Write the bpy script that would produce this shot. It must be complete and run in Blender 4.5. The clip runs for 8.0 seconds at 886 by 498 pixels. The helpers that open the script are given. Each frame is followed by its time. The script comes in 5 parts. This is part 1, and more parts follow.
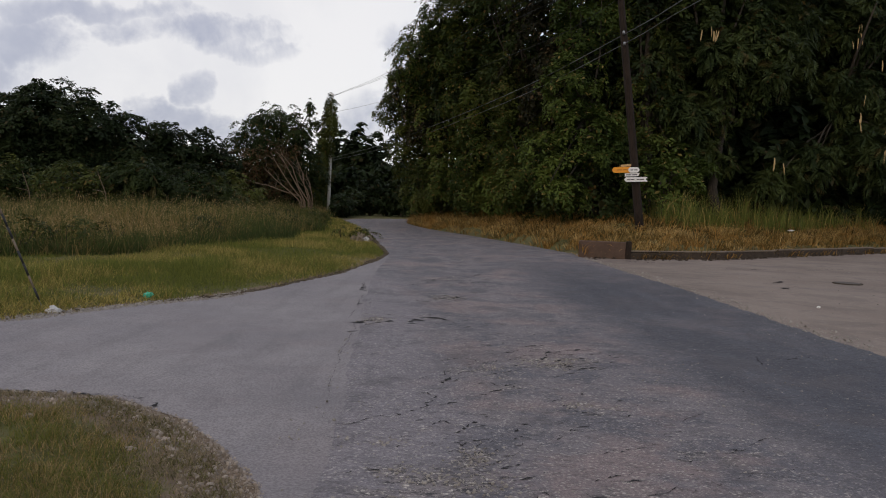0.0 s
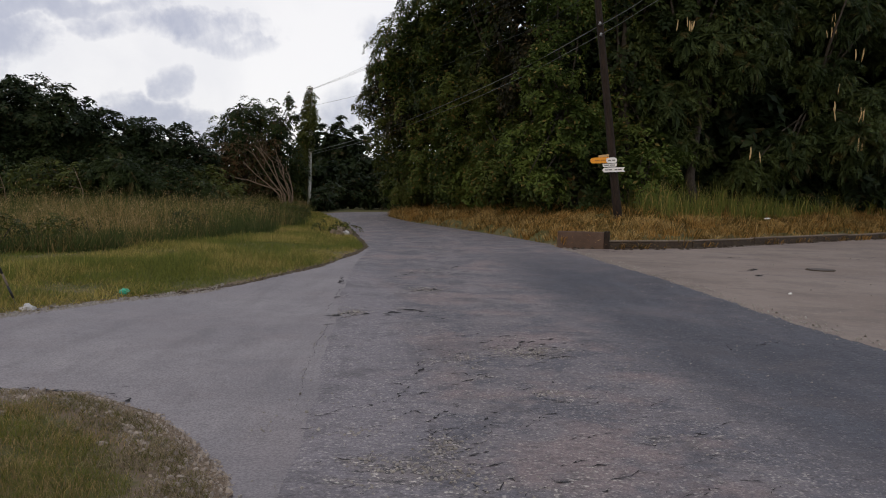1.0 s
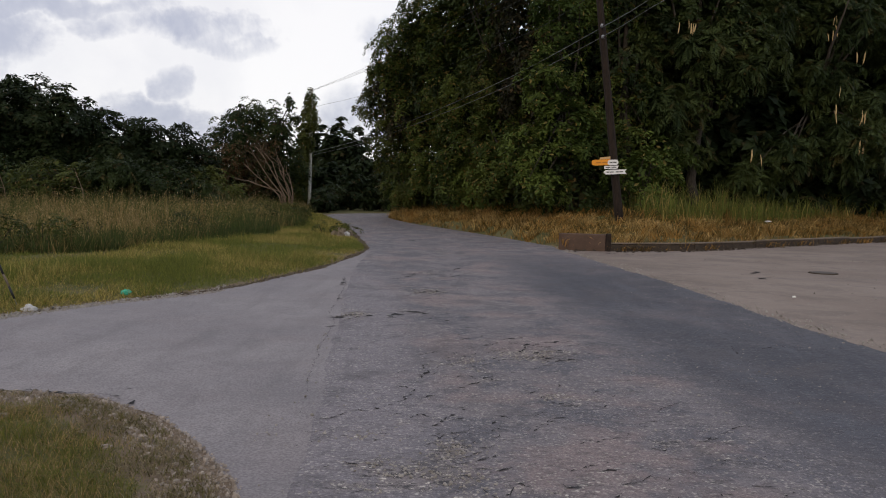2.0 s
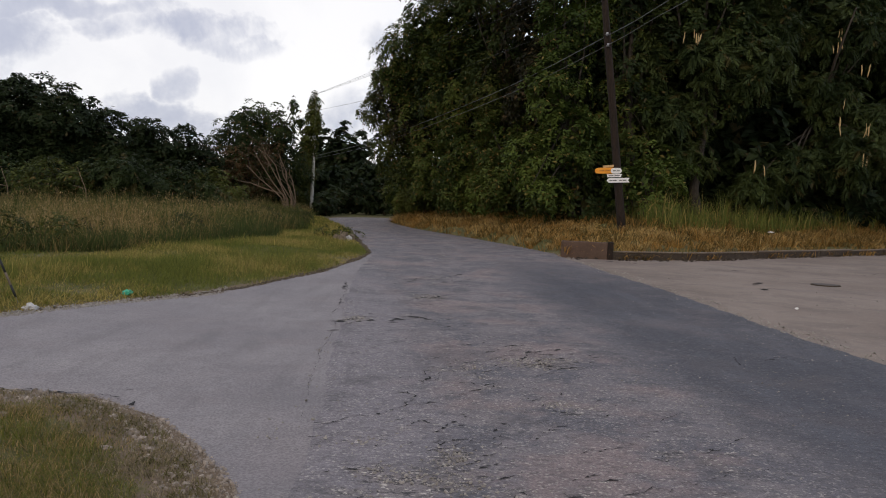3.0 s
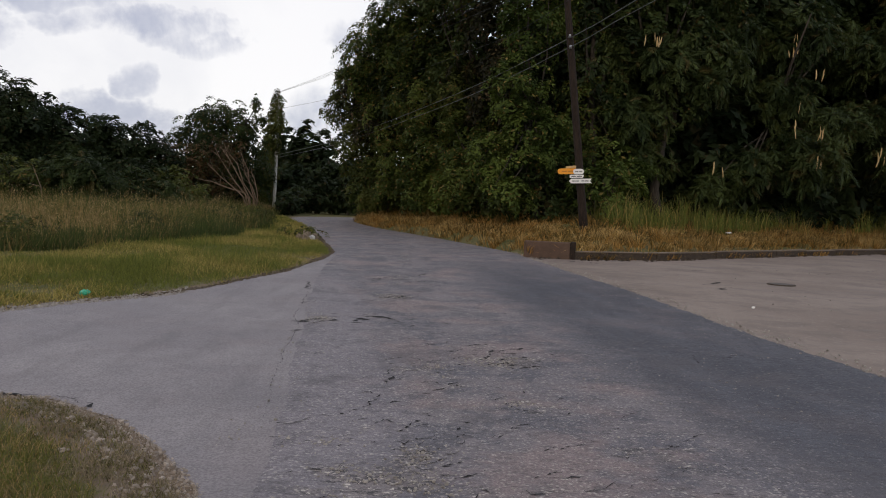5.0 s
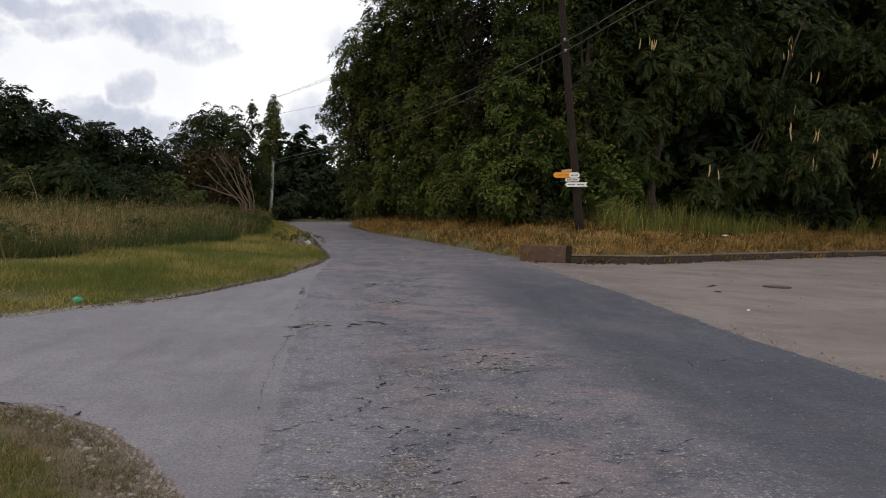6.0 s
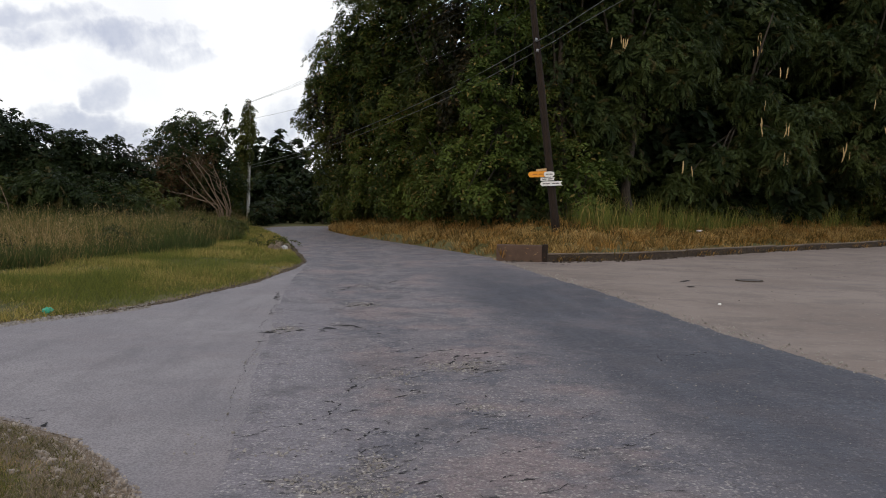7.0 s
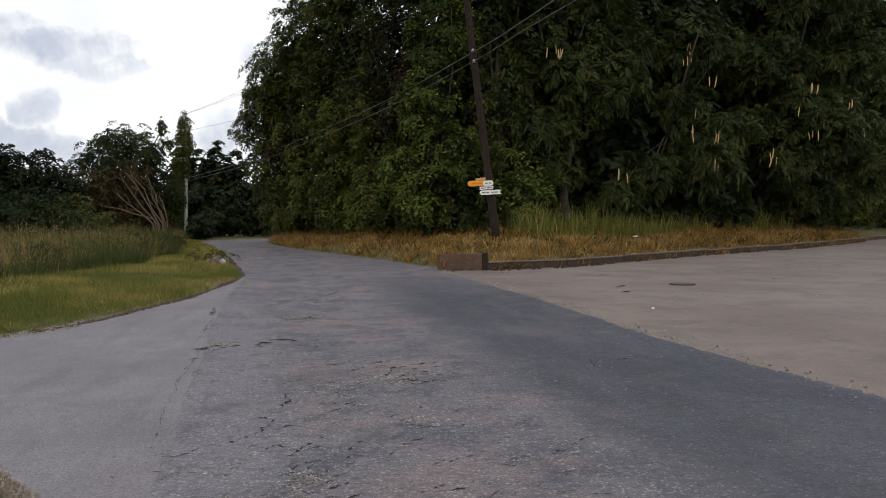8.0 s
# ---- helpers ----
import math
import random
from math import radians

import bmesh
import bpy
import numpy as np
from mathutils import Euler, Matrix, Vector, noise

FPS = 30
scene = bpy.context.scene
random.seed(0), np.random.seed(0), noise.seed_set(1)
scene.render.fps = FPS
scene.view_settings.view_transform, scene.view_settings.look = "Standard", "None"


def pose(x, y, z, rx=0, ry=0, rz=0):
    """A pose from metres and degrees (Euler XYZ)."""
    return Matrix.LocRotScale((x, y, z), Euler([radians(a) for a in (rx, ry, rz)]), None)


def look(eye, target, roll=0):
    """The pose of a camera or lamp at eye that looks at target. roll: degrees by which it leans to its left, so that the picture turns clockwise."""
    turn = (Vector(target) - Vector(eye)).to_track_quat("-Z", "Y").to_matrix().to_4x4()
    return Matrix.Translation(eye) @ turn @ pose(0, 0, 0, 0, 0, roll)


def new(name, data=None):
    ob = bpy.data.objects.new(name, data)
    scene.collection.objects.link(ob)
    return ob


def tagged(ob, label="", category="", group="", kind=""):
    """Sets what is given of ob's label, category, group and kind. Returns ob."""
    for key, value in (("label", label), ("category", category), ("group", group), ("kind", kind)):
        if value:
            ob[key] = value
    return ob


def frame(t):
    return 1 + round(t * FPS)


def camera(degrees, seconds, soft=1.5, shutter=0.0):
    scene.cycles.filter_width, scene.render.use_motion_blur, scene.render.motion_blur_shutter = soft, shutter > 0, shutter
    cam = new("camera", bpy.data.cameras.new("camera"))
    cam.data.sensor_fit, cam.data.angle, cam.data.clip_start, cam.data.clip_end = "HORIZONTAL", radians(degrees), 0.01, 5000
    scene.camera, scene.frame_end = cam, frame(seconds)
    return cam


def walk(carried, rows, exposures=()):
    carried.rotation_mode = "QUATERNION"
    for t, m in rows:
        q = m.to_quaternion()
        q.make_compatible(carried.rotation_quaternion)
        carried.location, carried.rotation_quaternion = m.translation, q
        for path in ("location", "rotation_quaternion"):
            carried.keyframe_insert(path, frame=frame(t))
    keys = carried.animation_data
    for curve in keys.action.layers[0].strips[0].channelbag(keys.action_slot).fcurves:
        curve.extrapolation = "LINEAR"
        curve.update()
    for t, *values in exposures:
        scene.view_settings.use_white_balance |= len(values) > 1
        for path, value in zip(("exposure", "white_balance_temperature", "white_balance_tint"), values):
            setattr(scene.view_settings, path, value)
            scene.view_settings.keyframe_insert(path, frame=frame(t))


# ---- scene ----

# ======== camera and walk ========
cam = camera(59.3, 8.0, soft=1.0)
PATH = [
    (0.0, pose(-0.024, 0.001, 1.498, 86.33, -1.73, -0.11)),
    (0.5, pose(0.029, -0.017, 1.502, 86.14, -1.30, -1.83)),
    (1.0, pose(0.071, -0.065, 1.502, 85.80, -1.03, -1.41)),
    (2.3, pose(0.003, -0.011, 1.500, 86.06, -1.32, -1.40)),
    (2.5, pose(-0.000, -0.012, 1.503, 86.30, -1.40, -0.83)),
    (3.0, pose(-0.003, -0.000, 1.501, 86.31, -2.20, -1.30)),
    (3.5, pose(-0.000, -0.000, 1.500, 86.40, -2.30, -2.40)),
    (4.0, pose(0.003, -0.023, 1.500, 86.66, -2.64, -2.47)),
    (4.5, pose(-0.006, -0.023, 1.499, 86.29, -2.78, -3.70)),
    (6.0, pose(0.055, 0.005, 1.505, 86.73, -2.08, -4.13)),
    (6.5, pose(0.120, -0.014, 1.504, 86.63, -1.64, -4.93)),
    (7.0, pose(0.158, -0.041, 1.511, 86.87, -0.86, -5.65)),
    (7.5, pose(0.218, -0.064, 1.520, 87.61, -0.23, -7.34)),
    (8.0, pose(0.251, -0.089, 1.531, 87.58, 0.12, -9.81)),
]
walk(cam, PATH, exposures=((0.0, -0.07, 6600, 12), (1.0, 0.04, 6600, 12), (2.5, 0.11, 6600, 12), (3.5, 0.16, 6620, 12), (4.5, 0.08, 6620, 12), (6.0, 0.20, 6580, 11), (8.0, 0.27, 6560, 9)))

# ======== node helper ========
class Nodes:
    """Short hand for building node trees."""

    def __init__(self, tree):
        self.tree = tree
        tree.nodes.clear()

    def add(self, kind, **settings):
        node = self.tree.nodes.new(kind)
        for key, value in settings.items():
            setattr(node, key, value)
        return node

    def wire(self, source, target):
        self.tree.links.new(source, target)

    def feed(self, socket, value):
        if isinstance(value, bpy.types.NodeSocket):
            self.wire(value, socket)
        else:
            socket.default_value = value

    def calc(self, operation, a, b=0.0, clamp=False):
        node = self.add("ShaderNodeMath", operation=operation, use_clamp=clamp)
        self.feed(node.inputs[0], a)
        self.feed(node.inputs[1], b)
        return node.outputs[0]

    def vec(self, operation, a, b=(0, 0, 0)):
        node = self.add("ShaderNodeVectorMath", operation=operation)
        self.feed(node.inputs[0], a)
        self.feed(node.inputs[1], b)
        return node.outputs["Value"] if operation in ("LENGTH", "DOT_PRODUCT") else node.outputs["Vector"]

    def mix(self, factor, a, b, blend="MIX"):
        node = self.add("ShaderNodeMix", data_type="RGBA", blend_type=blend)
        self.feed(node.inputs[0], factor)
        for socket, value in ((node.inputs[6], a), (node.inputs[7], b)):
            self.feed(socket, value if isinstance(value, bpy.types.NodeSocket) else (*value, 1.0))
        return node.outputs[2]

    def noise(self, vector, scale, detail=4.0, rough=0.55, distort=0.0):
        node = self.add("ShaderNodeTexNoise")
        self.feed(node.inputs["Vector"], vector)
        node.inputs["Scale"].default_value = scale
        node.inputs["Detail"].default_value = detail
        node.inputs["Roughness"].default_value = rough
        node.inputs["Distortion"].default_value = distort
        return node.outputs["Fac"]

    def cells(self, vector, scale, feature="F1"):
        node = self.add("ShaderNodeTexVoronoi", feature=feature)
        self.feed(node.inputs["Vector"], vector)
        node.inputs["Scale"].default_value = scale
        return node

    def span(self, value, low, high, to_low=0.0, to_high=1.0):
        node = self.add("ShaderNodeMapRange", interpolation_type="SMOOTHSTEP")
        self.feed(node.inputs[0], value)
        for k, v in zip((1, 2, 3, 4), (low, high, to_low, to_high)):
            node.inputs[k].default_value = v
        return node.outputs[0]

    def place(self):
        return self.add("ShaderNodeNewGeometry").outputs["Position"]


# ======== world, sun ========
SUN_AZIMUTH, SUN_HEIGHT = radians(205), radians(30)   # from the y axis towards x, veiled by thin cloud


def make_world():
    world = bpy.data.worlds.new("overcast_dusk")
    scene.world = world
    world.use_nodes = True
    n = Nodes(world.node_tree)
    ray = n.add("ShaderNodeTexCoord").outputs["Generated"]
    parts = n.add("ShaderNodeSeparateXYZ")
    n.wire(ray, parts.inputs[0])
    sky = n.add("ShaderNodeTexSky", sky_type="NISHITA", sun_disc=False, sun_elevation=SUN_HEIGHT, sun_rotation=SUN_AZIMUTH)
    blue = n.vec("SCALE", sky.outputs[0])
    blue.node.inputs["Scale"].default_value = 0.11
    # cloud layer: thin bright veil broken by darker lilac-grey clouds
    warp = n.noise(ray, 7.0, 5.0, 0.6)
    wob = n.calc("MULTIPLY", n.calc("SUBTRACT", warp, 0.5), 0.16)
    wob = n.calc("ADD", wob, n.calc("MULTIPLY", n.calc("SUBTRACT", n.noise(ray, 22.0, 4.0, 0.55), 0.5), 0.06))
    depth = n.calc("MAXIMUM", parts.outputs[1], 0.12)
    u = n.calc("ADD", n.calc("DIVIDE", parts.outputs[0], depth), wob)
    v = n.calc("ADD", n.calc("DIVIDE", parts.outputs[2], depth), n.calc("MULTIPLY", wob, 0.55))

    ragged = n.calc("SUBTRACT", n.noise(ray, 11.0, 8.0, 0.62, 0.3), 0.5)

    def cloud(cu, cv, ru, rv, weight):
        """A ragged patch of cloud, thick in the middle."""
        a = n.calc("POWER", n.calc("DIVIDE", n.calc("SUBTRACT", u, cu), ru), 2.0)
        b = n.calc("POWER", n.calc("DIVIDE", n.calc("SUBTRACT", v, cv), rv), 2.0)
        body = n.calc("ADD", n.calc("SUBTRACT", 1.0, n.calc("MULTIPLY", n.calc("ADD", a, b), 0.6)), n.calc("MULTIPLY", ragged, 2.6))
        return n.span(body, 0.0, 1.15, 0.0, weight)

    grey = n.span(n.noise(ray, 2.6, 7.0, 0.58, 0.4), 0.50, 0.68, 0.0, 0.75)
    ahead = n.span(parts.outputs[1], 0.2, 0.75)
    grey = n.calc("MULTIPLY", grey, n.calc("SUBTRACT", 1.0, n.calc("MULTIPLY", ahead, 0.75)))
    for spot in ((-0.436, 0.222, 0.14, 0.016, 0.85), (-0.33, 0.200, 0.11, 0.022, 1.0), (-0.255, 0.183, 0.06, 0.014, 0.8), (-0.317, 0.131, 0.036, 0.019, 0.82), (-0.36, 0.088, 0.13, 0.023, 0.9),
                 (-0.53, 0.180, 0.06, 0.032, 0.85), (-0.57, 0.140, 0.06, 0.024, 0.8), (-0.094, 0.092, 0.04, 0.035, 0.8), (-0.255, 0.073, 0.07, 0.015, 0.7), (-0.06, 0.19, 0.03, 0.03, 0.5)):
        grey = n.calc("MAXIMUM", grey, cloud(*spot))
    fine = n.span(n.noise(ray, 16.0, 5.0, 0.6), 0.3, 0.6, 0.75, 1.0)
    grey = n.calc("MULTIPLY", grey, fine)
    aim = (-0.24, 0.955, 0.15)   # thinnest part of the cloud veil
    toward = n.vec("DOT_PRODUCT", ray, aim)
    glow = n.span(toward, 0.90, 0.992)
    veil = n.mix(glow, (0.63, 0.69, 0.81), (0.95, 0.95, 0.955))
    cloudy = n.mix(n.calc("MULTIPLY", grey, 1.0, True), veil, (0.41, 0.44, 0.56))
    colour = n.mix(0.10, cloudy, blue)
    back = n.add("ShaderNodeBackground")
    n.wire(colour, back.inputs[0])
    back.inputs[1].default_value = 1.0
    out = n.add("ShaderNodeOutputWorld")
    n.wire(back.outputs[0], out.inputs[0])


make_world()
sun_data = bpy.data.lights.new("sun", "SUN")
sun_data.energy, sun_data.angle, sun_data.color = 0.62, radians(24), (1.0, 0.80, 0.56)
sun = new("sun", sun_data)
sun.matrix_world = look((0, 0, 30), (-30 * math.sin(SUN_AZIMUTH), -30 * math.cos(SUN_AZIMUTH), 30 - 30 * math.tan(SUN_HEIGHT)))


# ======== materials ========
def material(name):
    mat = bpy.data.materials.new(name)
    mat.use_nodes = True
    return mat, Nodes(mat.node_tree)


def finish(n, colour, roughness=0.8, bump=None, strength=0.3, distance=0.01, metallic=0.0, specular=0.3, soft_light=None):
    shader = n.add("ShaderNodeBsdfPrincipled")
    n.feed(shader.inputs["Base Color"], colour if isinstance(colour, bpy.types.NodeSocket) else (*colour, 1))
    n.feed(shader.inputs["Roughness"], roughness)
    shader.inputs["Metallic"].default_value = metallic
    shader.inputs["Specular IOR Level"].default_value = specular
    if bump is not None:
        node = n.add("ShaderNodeBump")
        node.inputs["Strength"].default_value, node.inputs["Distance"].default_value = strength, distance
        n.wire(bump, node.inputs["Height"])
        n.wire(node.outputs[0], shader.inputs["Normal"])
    result = shader.outputs[0]
    if soft_light is not None:
        thin = n.add("ShaderNodeBsdfTranslucent")
        n.feed(thin.inputs["Color"], colour if isinstance(colour, bpy.types.NodeSocket) else (*colour, 1))
        blend = n.add("ShaderNodeMixShader")
        blend.inputs[0].default_value = soft_light
        n.wire(result, blend.inputs[1])
        n.wire(thin.outputs[0], blend.inputs[2])
        result = blend.outputs[0]
    out = n.add("ShaderNodeOutputMaterial")
    n.wire(result, out.inputs[0])


def leaf_material(name, dark, light, odd, odd_share=0.05, roughness=0.55):
    """Leaves that differ from one to the next, and from clump to clump."""
    mat, n = material(name)
    chance = n.add("ShaderNodeNewGeometry").outputs["Random Per Island"]
    patch = n.span(n.noise(n.vec("MULTIPLY", n.place(), (1.0, 1.0, 0.6)), 0.5, 4.0, 0.6), 0.40, 0.60)
    share = n.calc("MULTIPLY", n.calc("ADD", n.calc("MULTIPLY", chance, 0.45), 0.45), n.calc("ADD", n.calc("MULTIPLY", patch, 0.85), 0.15))
    colour = n.mix(share, dark, light)
    colour = n.mix(n.calc("GREATER_THAN", n.calc("FRACT", n.calc("MULTIPLY", chance, 57.3)), 1 - odd_share), colour, odd)
    finish(n, colour, roughness, specular=0.12, soft_light=0.25)
    return mat


def grass_material(name, green, dry, share_low, share_high, scale=0.35):
    mat, n = material(name)
    chance = n.add("ShaderNodeNewGeometry").outputs["Random Per Island"]
    patch = n.span(n.noise(n.place(), scale, 4.0), 0.35, 0.65, share_low, share_high)
    pick = n.span(n.calc("SUBTRACT", chance, patch), 0.12, -0.12)
    tone = n.span(n.calc("FRACT", n.calc("MULTIPLY", chance, 31.7)), 0, 1, 0.65, 1.3)
    colour = n.mix(pick, green, dry)
    scaled = n.vec("SCALE", colour)
    n.wire(tone, scaled.node.inputs["Scale"])
    finish(n, scaled, 0.7, specular=0.2, soft_light=0.42)
    return mat


def bark_material(name, dark, light):
    mat, n = material(name)
    stretch = n.vec("MULTIPLY", n.place(), (9, 9, 1.6))
    grain = n.noise(stretch, 3.0, 6.0, 0.65)
    colour = n.mix(n.span(grain, 0.3, 0.7), dark, light)
    finish(n, colour, 0.9, grain, 0.6, 0.02)
    return mat


def asphalt_material(name, base, pale, rough_share):
    """Old asphalt: attribute wear brings out bare pebbles, attribute fresh the darker lane."""
    mat, n = material(name)
    p = n.place()
    wear = n.add("ShaderNodeAttribute", attribute_name="wear").outputs["Fac"]
    fresh = n.add("ShaderNodeAttribute", attribute_name="fresh").outputs["Fac"]
    broad = n.noise(p, 0.55, 6.0, 0.6)
    mid = n.noise(p, 3.2, 6.0, 0.65)
    streak = n.noise(n.vec("MULTIPLY", p, (2.4, 0.35, 1.0)), 1.6, 5.0, 0.6)
    grit = n.noise(p, 60.0, 3.0, 0.7)
    colour = n.mix(n.span(broad, 0.3, 0.7), base, pale)
    colour = n.mix(n.calc("MULTIPLY", n.span(streak, 0.45, 0.75), 0.35), colour, tuple(0.55 * c for c in base))
    lane = n.span(n.calc("ADD", fresh, n.calc("MULTIPLY", n.calc("SUBTRACT", mid, 0.5), 0.45)), 0.18, 0.92)
    old = n.calc("SUBTRACT", 1.0, n.calc("MULTIPLY", lane, 0.85))
    newer = n.mix(n.span(n.noise(n.vec("MULTIPLY", p, (1.5, 0.5, 1.0)), 1.1, 7.0, 0.66, 0.4), 0.42, 0.62), (0.029, 0.033, 0.046), (0.066, 0.069, 0.085))
    colour = n.mix(n.calc("MULTIPLY", lane, 0.92), colour, newer)
    join = n.add("ShaderNodeAttribute", attribute_name="join").outputs["Fac"]
    soft = n.span(n.calc("ADD", join, n.calc("MULTIPLY", n.calc("SUBTRACT", mid, 0.5), 0.9)), 0.25, 0.75)
    quilt = n.span(n.noise(p, 1.7, 8.0, 0.68, 0.5), 0.46, 0.56)
    colour = n.mix(n.calc("MULTIPLY", n.calc("MULTIPLY", quilt, old), rough_share * 1.9), colour, (0.082, 0.081, 0.098))
    rusty = n.span(n.noise(n.vec("ADD", p, (7, 3, 0)), 0.9, 7.0, 0.65), 0.48, 0.62)
    colour = n.mix(n.calc("MULTIPLY", n.calc("MULTIPLY", rusty, old), rough_share * 2.1), colour, (0.275, 0.198, 0.178))
    colour = n.mix(n.calc("MULTIPLY", soft, 0.92), colour, (0.228, 0.199, 0.205))
    # worn spots where the binder is gone
    bare = n.span(n.calc("ADD", wear, n.calc("MULTIPLY", n.calc("SUBTRACT", mid, 0.5), 2.4)), 0.36, 0.70)
    colour = n.mix(n.calc("MULTIPLY", bare, 0.6), colour, (0.25, 0.205, 0.178))
    stones = n.cells(p, 36.0)
    chip = n.span(stones.outputs["Distance"], 0.55, 0.25)
    pick = n.span(n.noise(p, 26.0, 2.0), 0.50, 0.56)
    shine = n.calc("MULTIPLY", n.calc("MULTIPLY", chip, pick), n.calc("ADD", n.calc("MULTIPLY", bare, 1.1), rough_share * 1.2), True)
    fleck = n.calc("MULTIPLY", n.span(n.cells(p, 85.0).outputs["Distance"], 0.5, 0.2), n.span(n.noise(p, 40.0, 2.0), 0.52, 0.60))
    colour = n.mix(n.calc("MULTIPLY", n.calc("MULTIPLY", fleck, old), rough_share * 1.5 + 0.05, True), colour, (0.46, 0.41, 0.37))
    shine = n.calc("MULTIPLY", shine, n.calc("ADD", n.calc("MULTIPLY", old, 0.75), 0.25))
    colour = n.mix(n.calc("MULTIPLY", shine, 0.9, True), colour, (0.70, 0.62, 0.53))
    vein = n.calc("ABSOLUTE", n.calc("SUBTRACT", n.noise(n.vec("MULTIPLY", p, (0.7, 1.2, 1.0)), 2.6, 7.0, 0.62, 0.8), 0.5))
    vein = n.calc("MULTIPLY", n.span(vein, 0.017, 0.0), n.calc("ADD", n.calc("MULTIPLY", bare, 0.8), n.calc("MULTIPLY", quilt, rough_share * 1.6)), True)
    colour = n.mix(n.calc("MULTIPLY", vein, 0.95), colour, (0.030, 0.026, 0.026))
    pit = n.calc("MULTIPLY", n.span(n.noise(n.vec("MULTIPLY", p, (0.6, 1.3, 1.0)), 15.0, 6.0, 0.75), 0.53, 0.60), n.calc("ADD", n.calc("MULTIPLY", bare, 0.8), rough_share * 0.8), True)
    colour = n.mix(pit, colour, (0.035, 0.031, 0.031))
    colour = n.mix(n.calc("MULTIPLY", n.span(grit, 0.4, 0.62), 0.5), colour, tuple(0.5 * c for c in base))
    blotch = n.span(n.noise(p, 1.1, 7.0, 0.7, 0.6), 0.5, 0.66)
    colour = n.mix(n.calc("MULTIPLY", blotch, rough_share * 1.5 + 0.06), colour, tuple(0.5 * c for c in base))
    height = n.calc("ADD", n.calc("MULTIPLY", grit, 0.35), n.calc("SUBTRACT", n.calc("MULTIPLY", shine, 1.2), n.calc("MULTIPLY", pit, 1.6)))
    finish(n, colour, n.span(grit, 0.2, 0.8, 0.62, 0.9), height, 0.55, 0.012, specular=0.55)
    return mat


def lot_material():
    mat, n = material("old_concrete_lot")
    p = n.place()
    broad, mid, grit = n.noise(p, 0.35, 6.0, 0.6), n.noise(p, 2.1, 6.0, 0.65), n.noise(p, 45.0, 3.0, 0.7)
    colour = n.mix(n.span(broad, 0.3, 0.7), (0.222, 0.168, 0.134), (0.300, 0.235, 0.190))
    colour = n.mix(n.calc("MULTIPLY", n.span(mid, 0.5, 0.75), 0.5), colour, (0.155, 0.13, 0.108))
    stain = n.span(n.noise(n.vec("ADD", p, (11, 5, 0)), 0.9, 8.0, 0.7, 0.5), 0.5, 0.6)
    colour = n.mix(n.calc("MULTIPLY", stain, 0.35), colour, (0.135, 0.108, 0.092))
    speck = n.span(n.noise(p, 9.0, 6.0, 0.75), 0.56, 0.64)
    colour = n.mix(n.calc("MULTIPLY", speck, 0.45), colour, (0.36, 0.31, 0.26))
    streak = n.noise(n.vec("MULTIPLY", p, (0.25, 1.2, 1.0)), 1.1, 5.0, 0.6)
    colour = n.mix(n.calc("MULTIPLY", n.span(streak, 0.52, 0.72), 0.3), colour, (0.15, 0.14, 0.14))
    colour = n.mix(n.calc("MULTIPLY", n.span(grit, 0.4, 0.7), 0.3), colour, (0.16, 0.14, 0.12))
    finish(n, colour, 0.88, grit, 0.4, 0.008)
    return mat


def earth_material():
    """Bare soil and thatch under the grass."""
    mat, n = material("soil_and_thatch")
    p = n.place()
    broad, mid, fine = n.noise(p, 0.3, 5.0), n.noise(p, 2.5, 5.0, 0.65), n.noise(p, 28.0, 4.0, 0.7)
    colour = n.mix(n.span(broad, 0.35, 0.65), (0.125, 0.125, 0.036), (0.165, 0.135, 0.055))
    colour = n.mix(n.calc("MULTIPLY", n.span(mid, 0.45, 0.7), 0.6), colour, (0.05, 0.06, 0.018))
    bare = n.add("ShaderNodeAttribute", attribute_name="bare").outputs["Fac"]
    bare = n.span(n.calc("ADD", bare, n.calc("MULTIPLY", n.calc("SUBTRACT", mid, 0.5), 1.2)), 0.3, 0.7)
    colour = n.mix(bare, colour, (0.215, 0.155, 0.105))
    colour = n.mix(n.calc("MULTIPLY", n.span(fine, 0.4, 0.7), 0.5), colour, (0.045, 0.038, 0.022))
    finish(n, colour, 0.95, fine, 0.6, 0.03)
    return mat


def stone_material(name, low, high, bump=0.5):
    mat, n = material(name)
    p = n.place()
    each = n.add("ShaderNodeNewGeometry").outputs["Random Per Island"]
    fine, mid = n.noise(p, 60.0, 4.0, 0.7), n.noise(p, 7.0, 5.0, 0.6)
    colour = n.mix(n.calc("ADD", n.calc("MULTIPLY", each, 0.6), n.calc("MULTIPLY", n.span(mid, 0.3, 0.7), 0.4)), low, high)
    colour = n.mix(n.calc("MULTIPLY", n.span(fine, 0.45, 0.7), 0.4), colour, tuple(0.5 * c for c in low))
    finish(n, colour, 0.9, fine, bump, 0.01)
    return mat


def plain_material(name, colour, roughness=0.6, metallic=0.0, stain=0.25):
    mat, n = material(name)
    dirt = n.noise(n.place(), 9.0, 5.0, 0.65)
    shade = n.mix(n.calc("MULTIPLY", n.span(dirt, 0.45, 0.75), stain), colour, tuple(0.35 * c for c in colour))
    finish(n, shade, roughness, dirt, 0.15, 0.004, metallic)
    return mat


